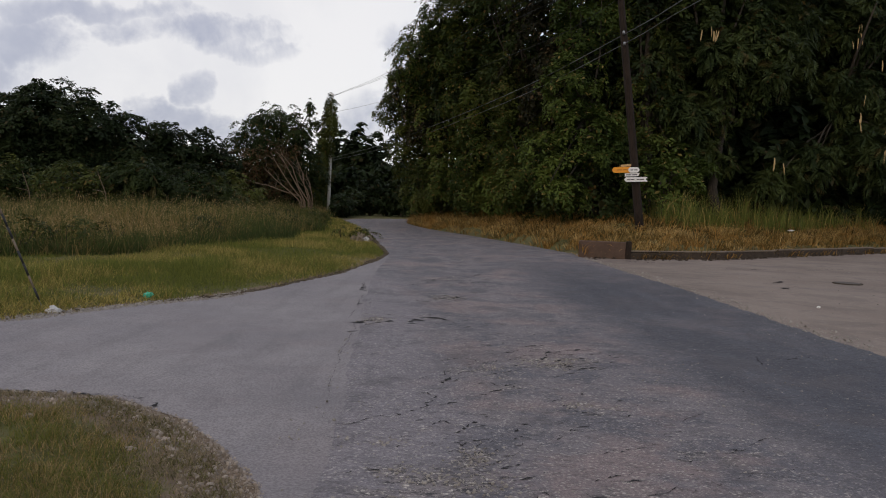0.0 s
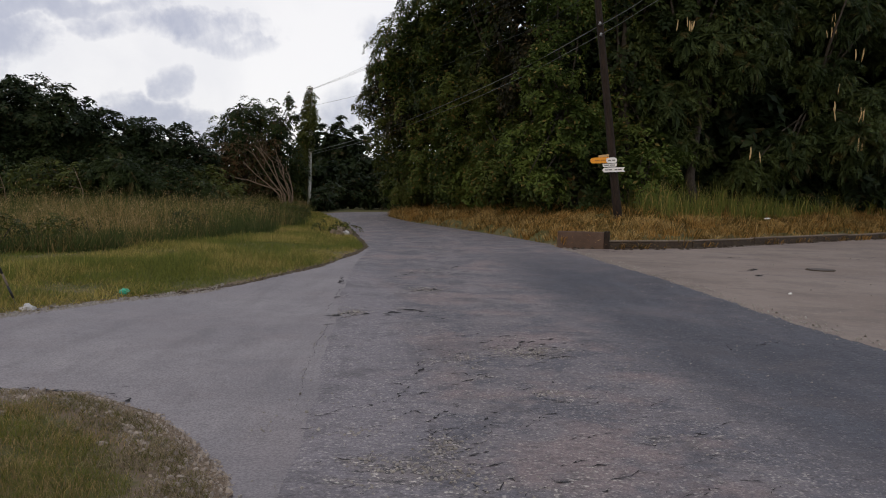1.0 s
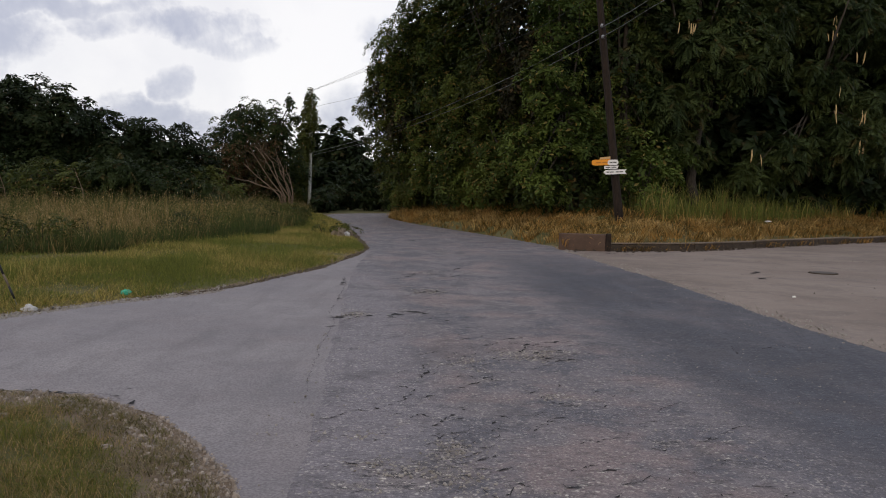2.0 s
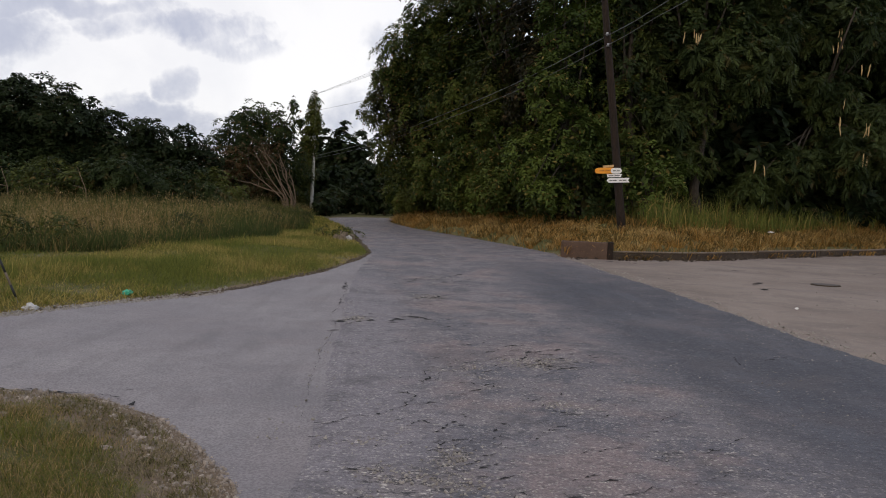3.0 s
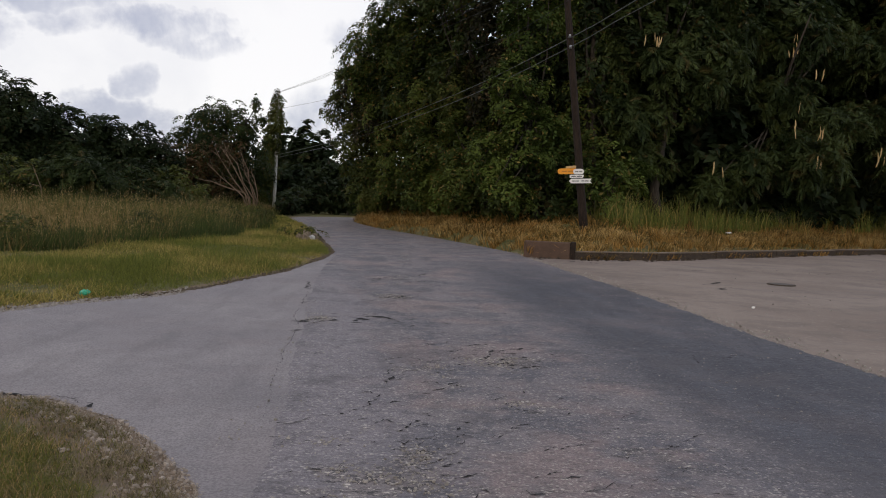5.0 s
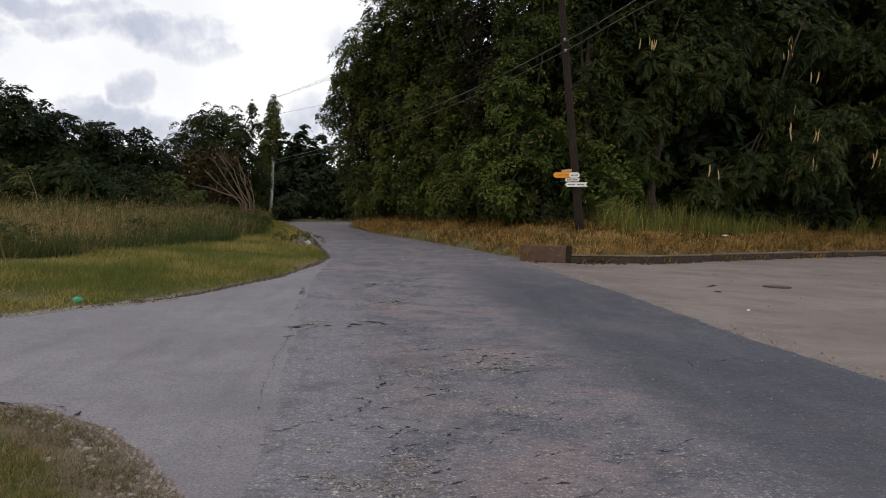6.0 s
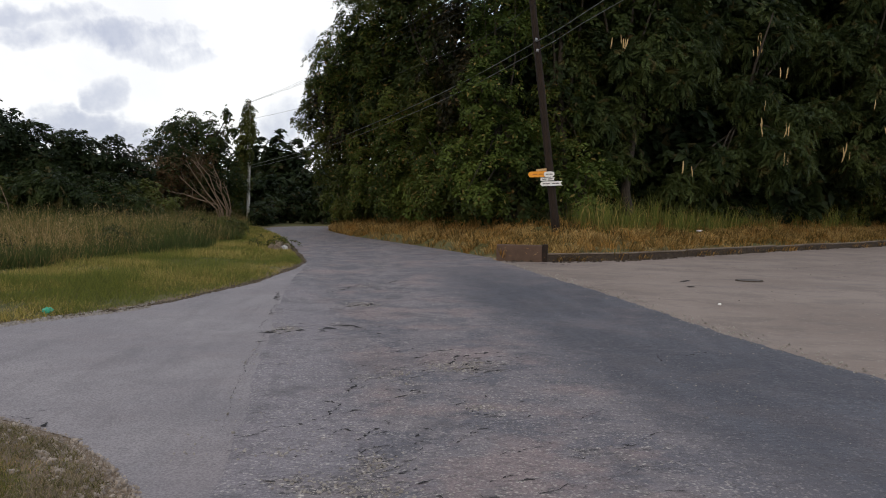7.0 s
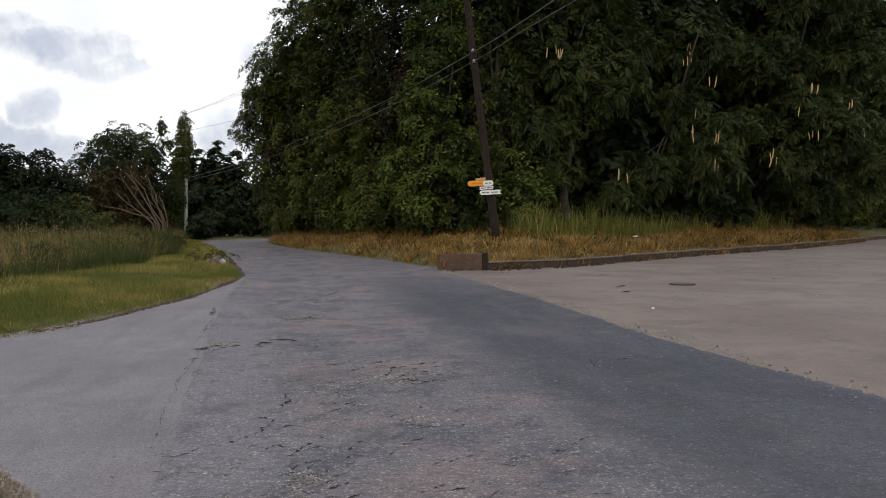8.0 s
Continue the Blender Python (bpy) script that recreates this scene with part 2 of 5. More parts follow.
M_ROAD = asphalt_material("worn_asphalt", (0.165, 0.143, 0.148), (0.245, 0.208, 0.202), 0.36)
M_SIDE = asphalt_material("smooth_grey_asphalt", (0.218, 0.190, 0.190), (0.316, 0.276, 0.264), 0.06)
M_LOT = lot_material()
M_EARTH = earth_material()
M_CRACK = plain_material("dark_crack", (0.028, 0.025, 0.024), 0.95)
M_GRAVEL = stone_material("limestone_gravel", (0.17, 0.135, 0.105), (0.50, 0.42, 0.34))
M_SHOULDER = stone_material("sandy_limestone_crumbs", (0.22, 0.19, 0.155), (0.42, 0.38, 0.33))
M_PALE_STONE = stone_material("pale_limestone", (0.45, 0.43, 0.40), (0.62, 0.60, 0.57))
M_CONCRETE = stone_material("dark_brown_concrete", (0.075, 0.045, 0.030), (0.140, 0.088, 0.060))
M_DIRT = stone_material("brown_soil_crumbs", (0.065, 0.05, 0.032), (0.16, 0.125, 0.085))
M_COPING = stone_material("pale_brown_coping", (0.11, 0.085, 0.060), (0.30, 0.235, 0.17))
M_KERB = stone_material("dark_brown_kerb_concrete", (0.030, 0.022, 0.014), (0.092, 0.066, 0.045))
M_POLE_WOOD = bark_material("creosoted_wood", (0.013, 0.008, 0.005), (0.036, 0.023, 0.015))
M_POLE_PALE = stone_material("weathered_pale_pole", (0.72, 0.68, 0.63), (0.84, 0.80, 0.75), 0.2)
M_BARK = bark_material("grey_brown_bark", (0.026, 0.020, 0.014), (0.075, 0.060, 0.044))
M_BARK_PALE = bark_material("pale_bare_branch", (0.11, 0.078, 0.052), (0.26, 0.19, 0.13))
M_WIRE = plain_material("black_cable", (0.02, 0.02, 0.022), 0.6)
M_WIRE_GREY = plain_material("grey_cable", (0.13, 0.13, 0.13), 0.5)
M_STEEL = plain_material("galvanised_steel", (0.35, 0.35, 0.35), 0.45, 0.8)
M_WHITE = plain_material("white_sign_paint", (0.84, 0.81, 0.75), 0.45, stain=0.12)
M_ORANGE = plain_material("orange_sign_paint", (0.86, 0.34, 0.03), 0.45, stain=0.15)
M_BLACK = plain_material("black_paint", (0.025, 0.025, 0.025), 0.5)
M_GREEN_PLASTIC = plain_material("green_plastic", (0.05, 0.38, 0.22), 0.3, stain=0.1)
M_POD = plain_material("dry_seed_pod", (0.52, 0.36, 0.16), 0.6, stain=0.4)
M_LEAF_DEEP = leaf_material("dark_broad_leaf", (0.020, 0.032, 0.009), (0.070, 0.092, 0.024), (0.12, 0.080, 0.026))
# leaf green with shade mixed into the colour, for deep or distant foliage
M_LEAF_SHADE = leaf_material("shade_darkened_leaf", (0.014, 0.023, 0.008), (0.042, 0.058, 0.019), (0.06, 0.05, 0.02), 0.05)
M_LEAF_MID = leaf_material("mid_green_leaf", (0.036, 0.048, 0.011), (0.130, 0.142, 0.033), (0.15, 0.10, 0.030))
M_LEAF_RICH = leaf_material("rich_green_leaf", (0.032, 0.050, 0.010), (0.134, 0.160, 0.034), (0.18, 0.125, 0.035), 0.09)
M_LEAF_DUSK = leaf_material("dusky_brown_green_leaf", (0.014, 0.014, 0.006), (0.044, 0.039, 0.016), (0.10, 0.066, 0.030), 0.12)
M_LEAF_FRESH = leaf_material("fresh_green_leaf", (0.036, 0.058, 0.011), (0.128, 0.164, 0.031), (0.22, 0.17, 0.05))
M_LEAF_RUST = leaf_material("rusty_leaf", (0.065, 0.040, 0.017), (0.17, 0.098, 0.042), (0.06, 0.07, 0.025), 0.25)
M_LEAF_BLUE = leaf_material("feathery_blue_green_leaf", (0.028, 0.045, 0.015), (0.114, 0.142, 0.042), (0.12, 0.10, 0.035), 0.06)
M_LAWN = grass_material("mown_lawn_grass", (0.165, 0.178, 0.036), (0.40, 0.31, 0.095), -0.2, 0.8, 0.38)
M_TALL = grass_material("tall_seeding_grass", (0.085, 0.100, 0.024), (0.34, 0.235, 0.095), -0.1, 0.7, 0.3)
# greener low grass, also toned down to hold the field front's shade
M_SEDGE = grass_material("rank_grass_toned_for_shade", (0.072, 0.094, 0.026), (0.24, 0.175, 0.065), -0.2, 0.55, 0.7)
M_HAY = grass_material("bleached_hay", (0.22, 0.145, 0.042), (0.60, 0.40, 0.15), 0.3, 0.9, 1.2)
M_HEAD = grass_material("grass_seed_heads", (0.27, 0.20, 0.085), (0.50, 0.36, 0.18), 0.3, 0.8, 0.3)
M_STRAW = grass_material("dry_straw_grass", (0.125, 0.088, 0.022), (0.46, 0.255, 0.072), 0.25, 0.9, 0.8)
M_REED = grass_material("tall_green_grass", (0.160, 0.180, 0.038), (0.42, 0.31, 0.10), -0.15, 0.4, 0.8)
M_DEAD = grass_material("dead_brown_grass", (0.14, 0.125, 0.04), (0.30, 0.235, 0.14), 0.4, 0.9, 2.0)
M_CORNER = grass_material("rough_verge_grass", (0.150, 0.155, 0.028), (0.40, 0.275, 0.12), 0.1, 0.6, 1.3)


# ======== building helpers ========
def link_mesh(name, verts, faces, mat, parent=None, smooth=False):
    mesh = bpy.data.meshes.new(name)
    mesh.from_pydata([tuple(v) for v in verts], [], faces)
    mesh.update()
    if mat:
        mesh.materials.append(mat)
    if smooth:
        mesh.polygons.foreach_set("use_smooth", [True] * len(mesh.polygons))
    ob = new(name, mesh)
    if parent:
        ob.parent = parent
    return ob


def bulk_mesh(name, verts, tris, mat, parent=None, flat=False):
    """One mesh from numpy arrays of vertices and triangles."""
    mesh = bpy.data.meshes.new(name)
    mesh.vertices.add(len(verts))
    mesh.vertices.foreach_set("co", np.ascontiguousarray(verts, dtype=np.float32).ravel())
    mesh.loops.add(len(tris) * 3)
    mesh.loops.foreach_set("vertex_index", np.ascontiguousarray(tris, dtype=np.int32).ravel())
    mesh.polygons.add(len(tris))
    mesh.polygons.foreach_set("loop_start", np.arange(len(tris), dtype=np.int32) * 3)
    mesh.update(calc_edges=True)
    mesh.validate()
    mesh.polygons.foreach_set("use_smooth", [not flat] * len(mesh.polygons))
    if mat:
        mesh.materials.append(mat)
    ob = new(name, mesh)
    if parent:
        ob.parent = parent
    return ob


def part(name, bm, mat, parent, label=""):
    mesh = bpy.data.meshes.new(name)
    bm.to_mesh(mesh)
    bm.free()
    mesh.materials.append(mat)
    ob = new(name, mesh)
    ob.parent = parent
    if label:
        ob["label"] = label
    return ob


def empty(name, at=(0, 0, 0)):
    ob = new(name)
    ob.location = at
    ob.empty_display_size = 0.2
    return ob


def tube(bm, points, radii, sides=8, wobble=0.0):
    """A tapered tube along points, closed at both ends."""
    points = [Vector(p) for p in points]
    rings = []
    for i, p in enumerate(points):
        along = (points[min(i + 1, len(points) - 1)] - points[max(i - 1, 0)]).normalized()
        side = along.cross(Vector((0.31, 0.95, 0.05))).normalized()
        up = along.cross(side)
        ring = []
        for k in range(sides):
            a = 2 * math.pi * k / sides
            r = radii[i] * (1 + wobble * noise.noise(p * 2.3 + Vector((k, 0, 0))))
            ring.append(bm.verts.new(p + (side * math.cos(a) + up * math.sin(a)) * r))
        rings.append(ring)
    for a, b in zip(rings, rings[1:]):
        for k in range(sides):
            f = bm.faces.new((a[k], a[(k + 1) % sides], b[(k + 1) % sides], b[k]))
            f.smooth = True
    bm.faces.new(rings[0][::-1])
    bm.faces.new(rings[-1])


def bevel_box(bm, size, m, bevel=0.02):
    made = bmesh.ops.create_cube(bm, size=1.0, matrix=m @ Matrix.Diagonal((*size, 1)))
    edges = list({e for v in made["verts"] for e in v.link_edges})
    bmesh.ops.bevel(bm, geom=edges, offset=bevel, segments=2, affect="EDGES", profile=0.6)


def smooth_path(points, step):
    """Points of a Catmull-Rom curve through the given ones, about step apart."""
    pts = np.array(points, float)
    ext = np.vstack([2 * pts[0] - pts[1], pts, 2 * pts[-1] - pts[-2]])
    out = []
    for i in range(1, len(ext) - 2):
        a, b, c, d = ext[i - 1:i + 3]
        k = max(1, int(np.linalg.norm((c - b)[:2]) / step))
        for t in np.arange(k) / k:
            out.append(0.5 * (2 * b + (c - a) * t + (2 * a - 5 * b + 4 * c - d) * t * t + (3 * b - a - 3 * c + d) * t ** 3))
    out.append(pts[-1])
    return np.array(out)


def inside(poly, x, y):
    """Which points lie in the polygon."""
    hit = np.zeros(x.shape, bool)
    px, py = poly[:, 0], poly[:, 1]
    for i in range(len(poly)):
        x0, y0, x1, y1 = px[i - 1], py[i - 1], px[i], py[i]
        if y0 == y1:
            continue
        cross = ((y0 > y) != (y1 > y)) & (x < (x1 - x0) * (y - y0) / (y1 - y0) + x0)
        hit ^= cross
    return hit


def far_from(line, x, y):
    """Distance of points to a polyline."""
    best = np.full(x.shape, 1e9)
    for (x0, y0), (x1, y1) in zip(line, line[1:]):
        dx, dy = x1 - x0, y1 - y0
        t = np.clip(((x - x0) * dx + (y - y0) * dy) / max(dx * dx + dy * dy, 1e-9), 0, 1)
        best = np.minimum(best, np.hypot(x - x0 - t * dx, y - y0 - t * dy))
    return best


def ramp(v, a, b):
    t = np.clip((v - a) / (b - a), 0, 1)
    return t * t * (3 - 2 * t)


def lumps(x, y, scale, seed=0.0):
    """Cheap smooth unevenness from sines, about -1 to 1."""
    a = np.sin(x * scale + 1.7 * np.sin(y * scale * 0.8 + seed) + seed * 1.3)
    b = np.sin(y * scale * 1.13 + 1.9 * np.sin(x * scale * 0.7 - seed) + seed * 2.1)
    c = np.sin((x + y) * scale * 2.1 + seed) * np.sin((x - y) * scale * 1.7 - seed)
    return (a + b + c) / 3


# ======== plan: road edges, lot and wall line ========
ROAD_LEFT = [(-1.0, -40), (-0.9, -5), (-0.75, 2), (-0.81, 5.5), (-0.94, 7.2), (-1.09, 9.45), (-1.33, 13.1), (-1.42, 17), (-1.45, 20.5),
             (-1.9, 24), (-2.95, 31.1), (-4.1, 37.6), (-5.33, 43.5), (-6.1, 48.5), (-5.0, 53), (-1.5, 55.5), (6, 57), (22, 58)]
ROAD_RIGHT = [(5.6, -40), (5.5, -5), (5.35, 2), (5.08, 5.5), (4.78, 7.2), (4.62, 9.45), (4.5, 13.1), (4.25, 17), (4.0, 20.5),
              (3.72, 24), (1.75, 31.1), (-0.3, 37.6), (-1.55, 43.5), (-2.15, 48.3), (-0.9, 50.2), (2, 51.3), (8, 52.5), (22, 53.5)]
LAWN_EDGE = [(-30, -7), (-16, 0), (-9, 4.4), (-6.2, 6.9), (-4.89, 8.59), (-4.14, 9.79), (-3.11, 11.25), (-2.7, 12.36), (-2.25, 14.1), (-1.84, 15.82),
             (-1.55, 18.6), (-1.45, 20.56), (-1.9, 24.1), (-2.95, 31.1), (-4.1, 37.6), (-5.33, 43.5), (-6.1, 48.5), (-5.0, 53), (-1.5, 55.5), (6, 57), (22, 58)]
GRAVEL_EDGE = [(-30, -14), (-14, -3.5), (-8, 1.8), (-5.0, 4.6), (-3.9, 5.4), (-3.2, 5.62), (-2.79, 5.61), (-2.33, 5.5), (-1.8, 5.13), (-1.52, 4.84), (-1.23, 4.43),
               (-0.99, 3.99), (-0.86, 3.6), (-0.75, 2), (-0.9, -5), (-1.0, -40)]
WALL_LINE = [(3.9, 21.6), (5.14, 21.5), (7.9, 22.5), (10.6, 24.6), (13.8, 26.9), (17.7, 29.7), (22.3, 32.7), (29.8, 38.8), (37.0, 44.7), (60, 62)]
LEFT = smooth_path(ROAD_LEFT, 0.5)
LAWN = smooth_path(LAWN_EDGE, 0.4)
GRAVEL = smooth_path(GRAVEL_EDGE, 0.2)
RIGHT = smooth_path(ROAD_RIGHT, 0.5)
WALL = smooth_path(WALL_LINE, 0.5)
BANK_FRONT = np.vstack([WALL[::-1], RIGHT[(RIGHT[:, 1] > 22.3)]])
BANK_POLY = np.vstack([BANK_FRONT, [(60, 53.5), (80, 62)]])
LAWN_POLY = np.vstack([LAWN, [(22, 400), (-400, 400), (-400, -7)]])
CORNER_POLY = np.vstack([GRAVEL, [(-30, -40)]])


def rise(x, y):
    """Height of the natural ground."""
    x, y = np.asarray(x, float), np.asarray(y, float)
    z = np.full(x.shape, -0.05)
    lawn, corner, bank = inside(LAWN_POLY, x, y), inside(CORNER_POLY, x, y), inside(BANK_POLY, x, y)
    d = far_from(LAWN[::3], x, y)
    field = 0.02 + 0.10 * ramp(d, 0, 3) + 0.25 * ramp(d, 6, 40) + 0.05 * lumps(x, y, 0.7) * ramp(d, 0.3, 3)
    z = np.where(lawn, -0.05 + (field + 0.05) * ramp(d, 0, 0.25), z)
    d = far_from(GRAVEL[::2], x, y)
    z = np.where(corner, 0.001 + (0.022 + 0.06 * ramp(d, 0.2, 2) + 0.015 * lumps(x, y, 2.3)) * ramp(d, 0, 0.3), np.where((d < 0.45) & ~lawn & ~bank, -0.002, z))
    d = far_from(BANK_FRONT[::2], x, y)
    hill = 0.32 * ramp(d, 0.1, 0.6) + 0.50 * ramp(d, 0.5, 4.0) + 2.6 * ramp(d, 3.5, 16) + 0.07 * lumps(x, y, 1.1) * ramp(d, 0.3, 2)
    z = np.where(bank, -0.05 + hill, z)
    return z


# ======== ground, road, side road, lot ========
def spaced(marks):
    """Coordinates from (start, end, step) stretches."""
    out = []
    for a, b, step in marks:
        out += list(np.linspace(a, b, max(2, int(round((b - a) / step)) + 1))[:-1])
    return np.array(out + [marks[-1][1]])


def grid_faces(nx, ny):
    return [(j * nx + i, j * nx + i + 1, (j + 1) * nx + i + 1, (j + 1) * nx + i) for j in range(ny - 1) for i in range(nx - 1)]


def make_ground():
    xs = spaced([(-3000, -400, 520), (-400, -60, 34), (-60, -12, 1.5), (-12, -5, 0.3), (-5, -0.4, 0.08), (-0.4, 30, 0.3), (30, 62, 1.5), (62, 400, 34), (400, 3000, 520)])
    ys = spaced([(-3000, -300, 540), (-300, -20, 28), (-20, 0, 1.0), (0, 1.6, 0.3), (1.6, 6, 0.08), (6, 34, 0.3), (34, 64, 0.8), (64, 400, 28), (400, 3000, 520)])
    gx, gy = np.meshgrid(xs, ys)
    gz = rise(gx, gy)
    verts = np.stack([gx, gy, gz], -1).reshape(-1, 3)
    ob = link_mesh("ground", verts, grid_faces(len(xs), len(ys)), M_EARTH, smooth=True)
    give(ob, "bare", np.maximum(ramp(far_from(GRAVEL[::2], gx, gy), 0.75, 0.25), ramp(far_from(LAWN[::3], gx, gy), 0.35, 0.1)).ravel())
    tagged(ob, "brown soil and thatch ground below the grass", "ground", kind="structure")


def give(ob, name, values):
    layer = ob.data.attributes.new(name, "FLOAT", "POINT")
    layer.data.foreach_set("value", np.ascontiguousarray(values, dtype=np.float32))


def worn(x, y):
    """How far the asphalt is worn, strongest along the middle strip and in single spots."""
    w = np.zeros(x.shape)
    for cx, cy, rx, ry, amount in ((-0.16, 3.98, 0.35, 0.30, 0.66), (0.06, 4.04, 0.30, 0.30, 0.66), (0.22, 4.45, 0.22, 0.30, 0.6), (0.2, 3.9, 0.35, 0.3, 0.6), (-0.33, 4.69, 0.30, 0.12, 0.5), (0.0, 5.05, 0.22, 0.14, 0.5), (0.52, 6.33, 0.28, 0.35, 0.62),
                                   (1.15, 7.14, 0.45, 0.45, 0.66), (1.13, 5.64, 0.28, 0.32, 0.55), (0.45, 6.9, 0.30, 0.30, 0.5), (0.14, 6.61, 0.2, 0.3, 0.45), (-0.82, 9.39, 0.35, 0.40, 0.62), (-0.08, 9.5, 0.35, 0.35, 0.6), (0.1, 11.7, 0.4, 0.4, 0.6),
                                   (0.3, 14.5, 0.5, 1.2, 0.5), (-1.0, 9.5, 0.10, 3.0, 0.3), (0.9, 3.4, 1.2, 0.7, 0.45), (1.9, 4.6, 0.9, 0.5, 0.36), (0.4, 20, 0.7, 3.0, 0.4), (0.9, 7.9, 0.4, 0.3, 0.45)):
        w = np.maximum(w, amount * np.exp(-((x - cx) / rx) ** 2 - ((y - cy) / ry) ** 2))
    return w + 0.10 * lumps(x, y, 2.9, 0.4)


def road_height(x, y):
    """Surface of the worn carriageway away from its edges."""
    w = worn(x, y)
    return 0.012 + 0.006 * lumps(x, y, 1.3) - 0.012 * ramp(w, 0.35, 0.6) * (0.6 + 0.4 * lumps(x, y, 9.0)) + 0.003 * lumps(x, y, 21.0) * ramp(w, 0.2, 0.5)


def make_road():
    pairs = np.array([(*a, *b) for a, b in zip(ROAD_LEFT, ROAD_RIGHT)], float)
    fine = []
    rows = smooth_path(pairs, 0.12)
    for r in rows:
        if fine and np.hypot(*(r[:2] - fine[-1][:2])) < (0.10 if 2 < r[1] < 16 else 0.45):
            continue
        fine.append(r)
    rows = np.array(fine)
    cols = np.linspace(0, 1, 72)
    x = rows[:, None, 0] * (1 - cols) + rows[:, None, 2] * cols
    y = rows[:, None, 1] * (1 - cols) + rows[:, None, 3] * cols
    # ragged edges
    fray = 0.06 * lumps(x, y, 5.0, 1.0) + 0.04 * lumps(x, y, 13.0, 2.0)
    edge = np.maximum(ramp(cols, 0.03, 0.0), ramp(cols, 0.97, 1.0))
    x = x + fray * edge
    w = worn(x, y)
    z = road_height(x, y)
    z = z - 0.022 * edge
    ob = link_mesh("road", np.stack([x, y, z], -1).reshape(-1, 3), grid_faces(len(cols), len(rows)), M_ROAD, smooth=True)
    give(ob, "wear", w.ravel())
    lane = ramp((cols[None, :] + 0 * x), 0.36, 0.66) * (0.85 + 0.15 * lumps(x, y, 0.9)) * ramp(y, 26, 12)
    give(ob, "fresh", lane.ravel())
    give(ob, "join", (ramp(cols[None, :] + 0 * x, 0.30, 0.02) * ramp(y, 20, 10) * 0.95).ravel())
    tagged(ob, "worn grey asphalt road with bare pebbly patches", "road", kind="structure")
    return ob


def polygon_sheet(name, outline, z, mat, label):
    """A flat paved sheet within an outline, ragged at the rim."""
    bm = bmesh.new()
    ring = [bm.verts.new((px + 0.03 * lumps(np.array(px), np.array(py), 7.0), py + 0.03 * lumps(np.array(py), np.array(px), 6.0), z)) for px, py in outline]
    face = bm.faces.new(ring)
    bmesh.ops.triangulate(bm, faces=[face])
    mesh = bpy.data.meshes.new(name)
    bm.to_mesh(mesh)
    bm.free()
    mesh.materials.append(mat)
    ob = new(name, mesh)
    tagged(ob, label, "road", kind="structure")
    return ob


def make_pavings():
    lawn = LAWN[(LAWN[:, 1] < 20.0)]
    side = np.vstack([lawn, [(-1.2, 19.5), (-1.0, 13), (-0.8, 9.4), (-0.6, 5.5), (-0.5, 3.0)], GRAVEL[(GRAVEL[:, 1] > -14) & (GRAVEL[:, 1] < 5.7) & (GRAVEL[:, 0] < -0.84) & ~((GRAVEL[:, 1] < 3.4) & (GRAVEL[:, 0] > -1.4))][::-1]])
    ob = polygon_sheet("side_road", side, 0.004, M_SIDE, "smooth grey asphalt side road joining the main road")
    ob.data.attributes.new("wear", "FLOAT", "POINT")
    ob.data.attributes.new("fresh", "FLOAT", "POINT")
    ob.data.attributes.new("join", "FLOAT", "POINT")
    inner = RIGHT[(RIGHT[:, 1] > -25) & (RIGHT[:, 1] < 22.0)] - np.array((0.3, 0))
    lot = np.vstack([inner, WALL, [(75, 62), (75, -25)]])
    polygon_sheet("side_street_pavement", lot, -0.004, M_LOT, "pale worn concrete apron of a side street")


make_ground()
road = make_road()
make_pavings()


# ======== leaves, trees and grass ========
def unit(v):
    return v / np.maximum(np.linalg.norm(v, axis=-1, keepdims=True), 1e-9)


def leaf_blades(rng, at, facing, size, width=0.46, along=None, spread=0.55):
    """Folded pointed leaves, two triangles each."""
    count = len(at)
    normal = unit(facing * 0.8 + rng.normal(0, spread, (count, 3)) + (0, 0, 0.35))
    aim = rng.normal(0, 1, (count, 3)) if along is None else along + rng.normal(0, 0.35, (count, 3))
    aim = unit(aim - normal * (aim * normal).sum(1, keepdims=True) + (0, 0, -0.25 if along is None else 0.0))
    side = unit(np.cross(normal, aim))
    s = size[:, None]
    verts = np.stack([at - aim * s * 0.5, at + side * s * width * 0.5 + normal * s * 0.07, at + aim * s * 0.5, at - side * s * width * 0.5 + normal * s * 0.07], 1)
    k = np.arange(count)[:, None] * 4
    tris = np.stack([k + (0, 1, 2), k + (0, 2, 3)], 1).reshape(-1, 3)
    return verts.reshape(-1, 3), tris


def leaf_fronds(rng, at, facing, size, along, pairs=6):
    """Feathery compound leaves: pointed leaflets along a drooping rib."""
    count = len(at)
    normal = unit(facing * 0.7 + rng.normal(0, 0.22, (count, 3)) + (0, 0, 0.6))
    along = unit(along + rng.normal(0, 0.35, (count, 3)) + (0, 0, -0.15))
    side = unit(np.cross(normal, along))
    s = size[:, None]
    verts, tris = [], []
    for i in range(pairs + 1):
        t = i / pairs
        verts.append(at + along * s * t + (0, 0, -0.28) * s * t * t)
    for i in range(pairs):
        t = (i + 0.5) / pairs
        reach = 0.42 * math.sin(math.pi * (0.18 + 0.72 * t))
        for sign in (1, -1):
            verts.append(at + along * s * (t + 0.16) + sign * side * s * reach + (0, 0, -0.28) * s * t * t - (0, 0, 0.06) * s)
            tris.append((i, i + 1, pairs + 1 + 2 * i + (0 if sign > 0 else 1)))
    n = len(verts)
    verts = np.stack(verts, 1).reshape(-1, 3)
    k = np.arange(count)[:, None, None] * n
    return verts, (k + np.array(tris)[None]).reshape(-1, 3)


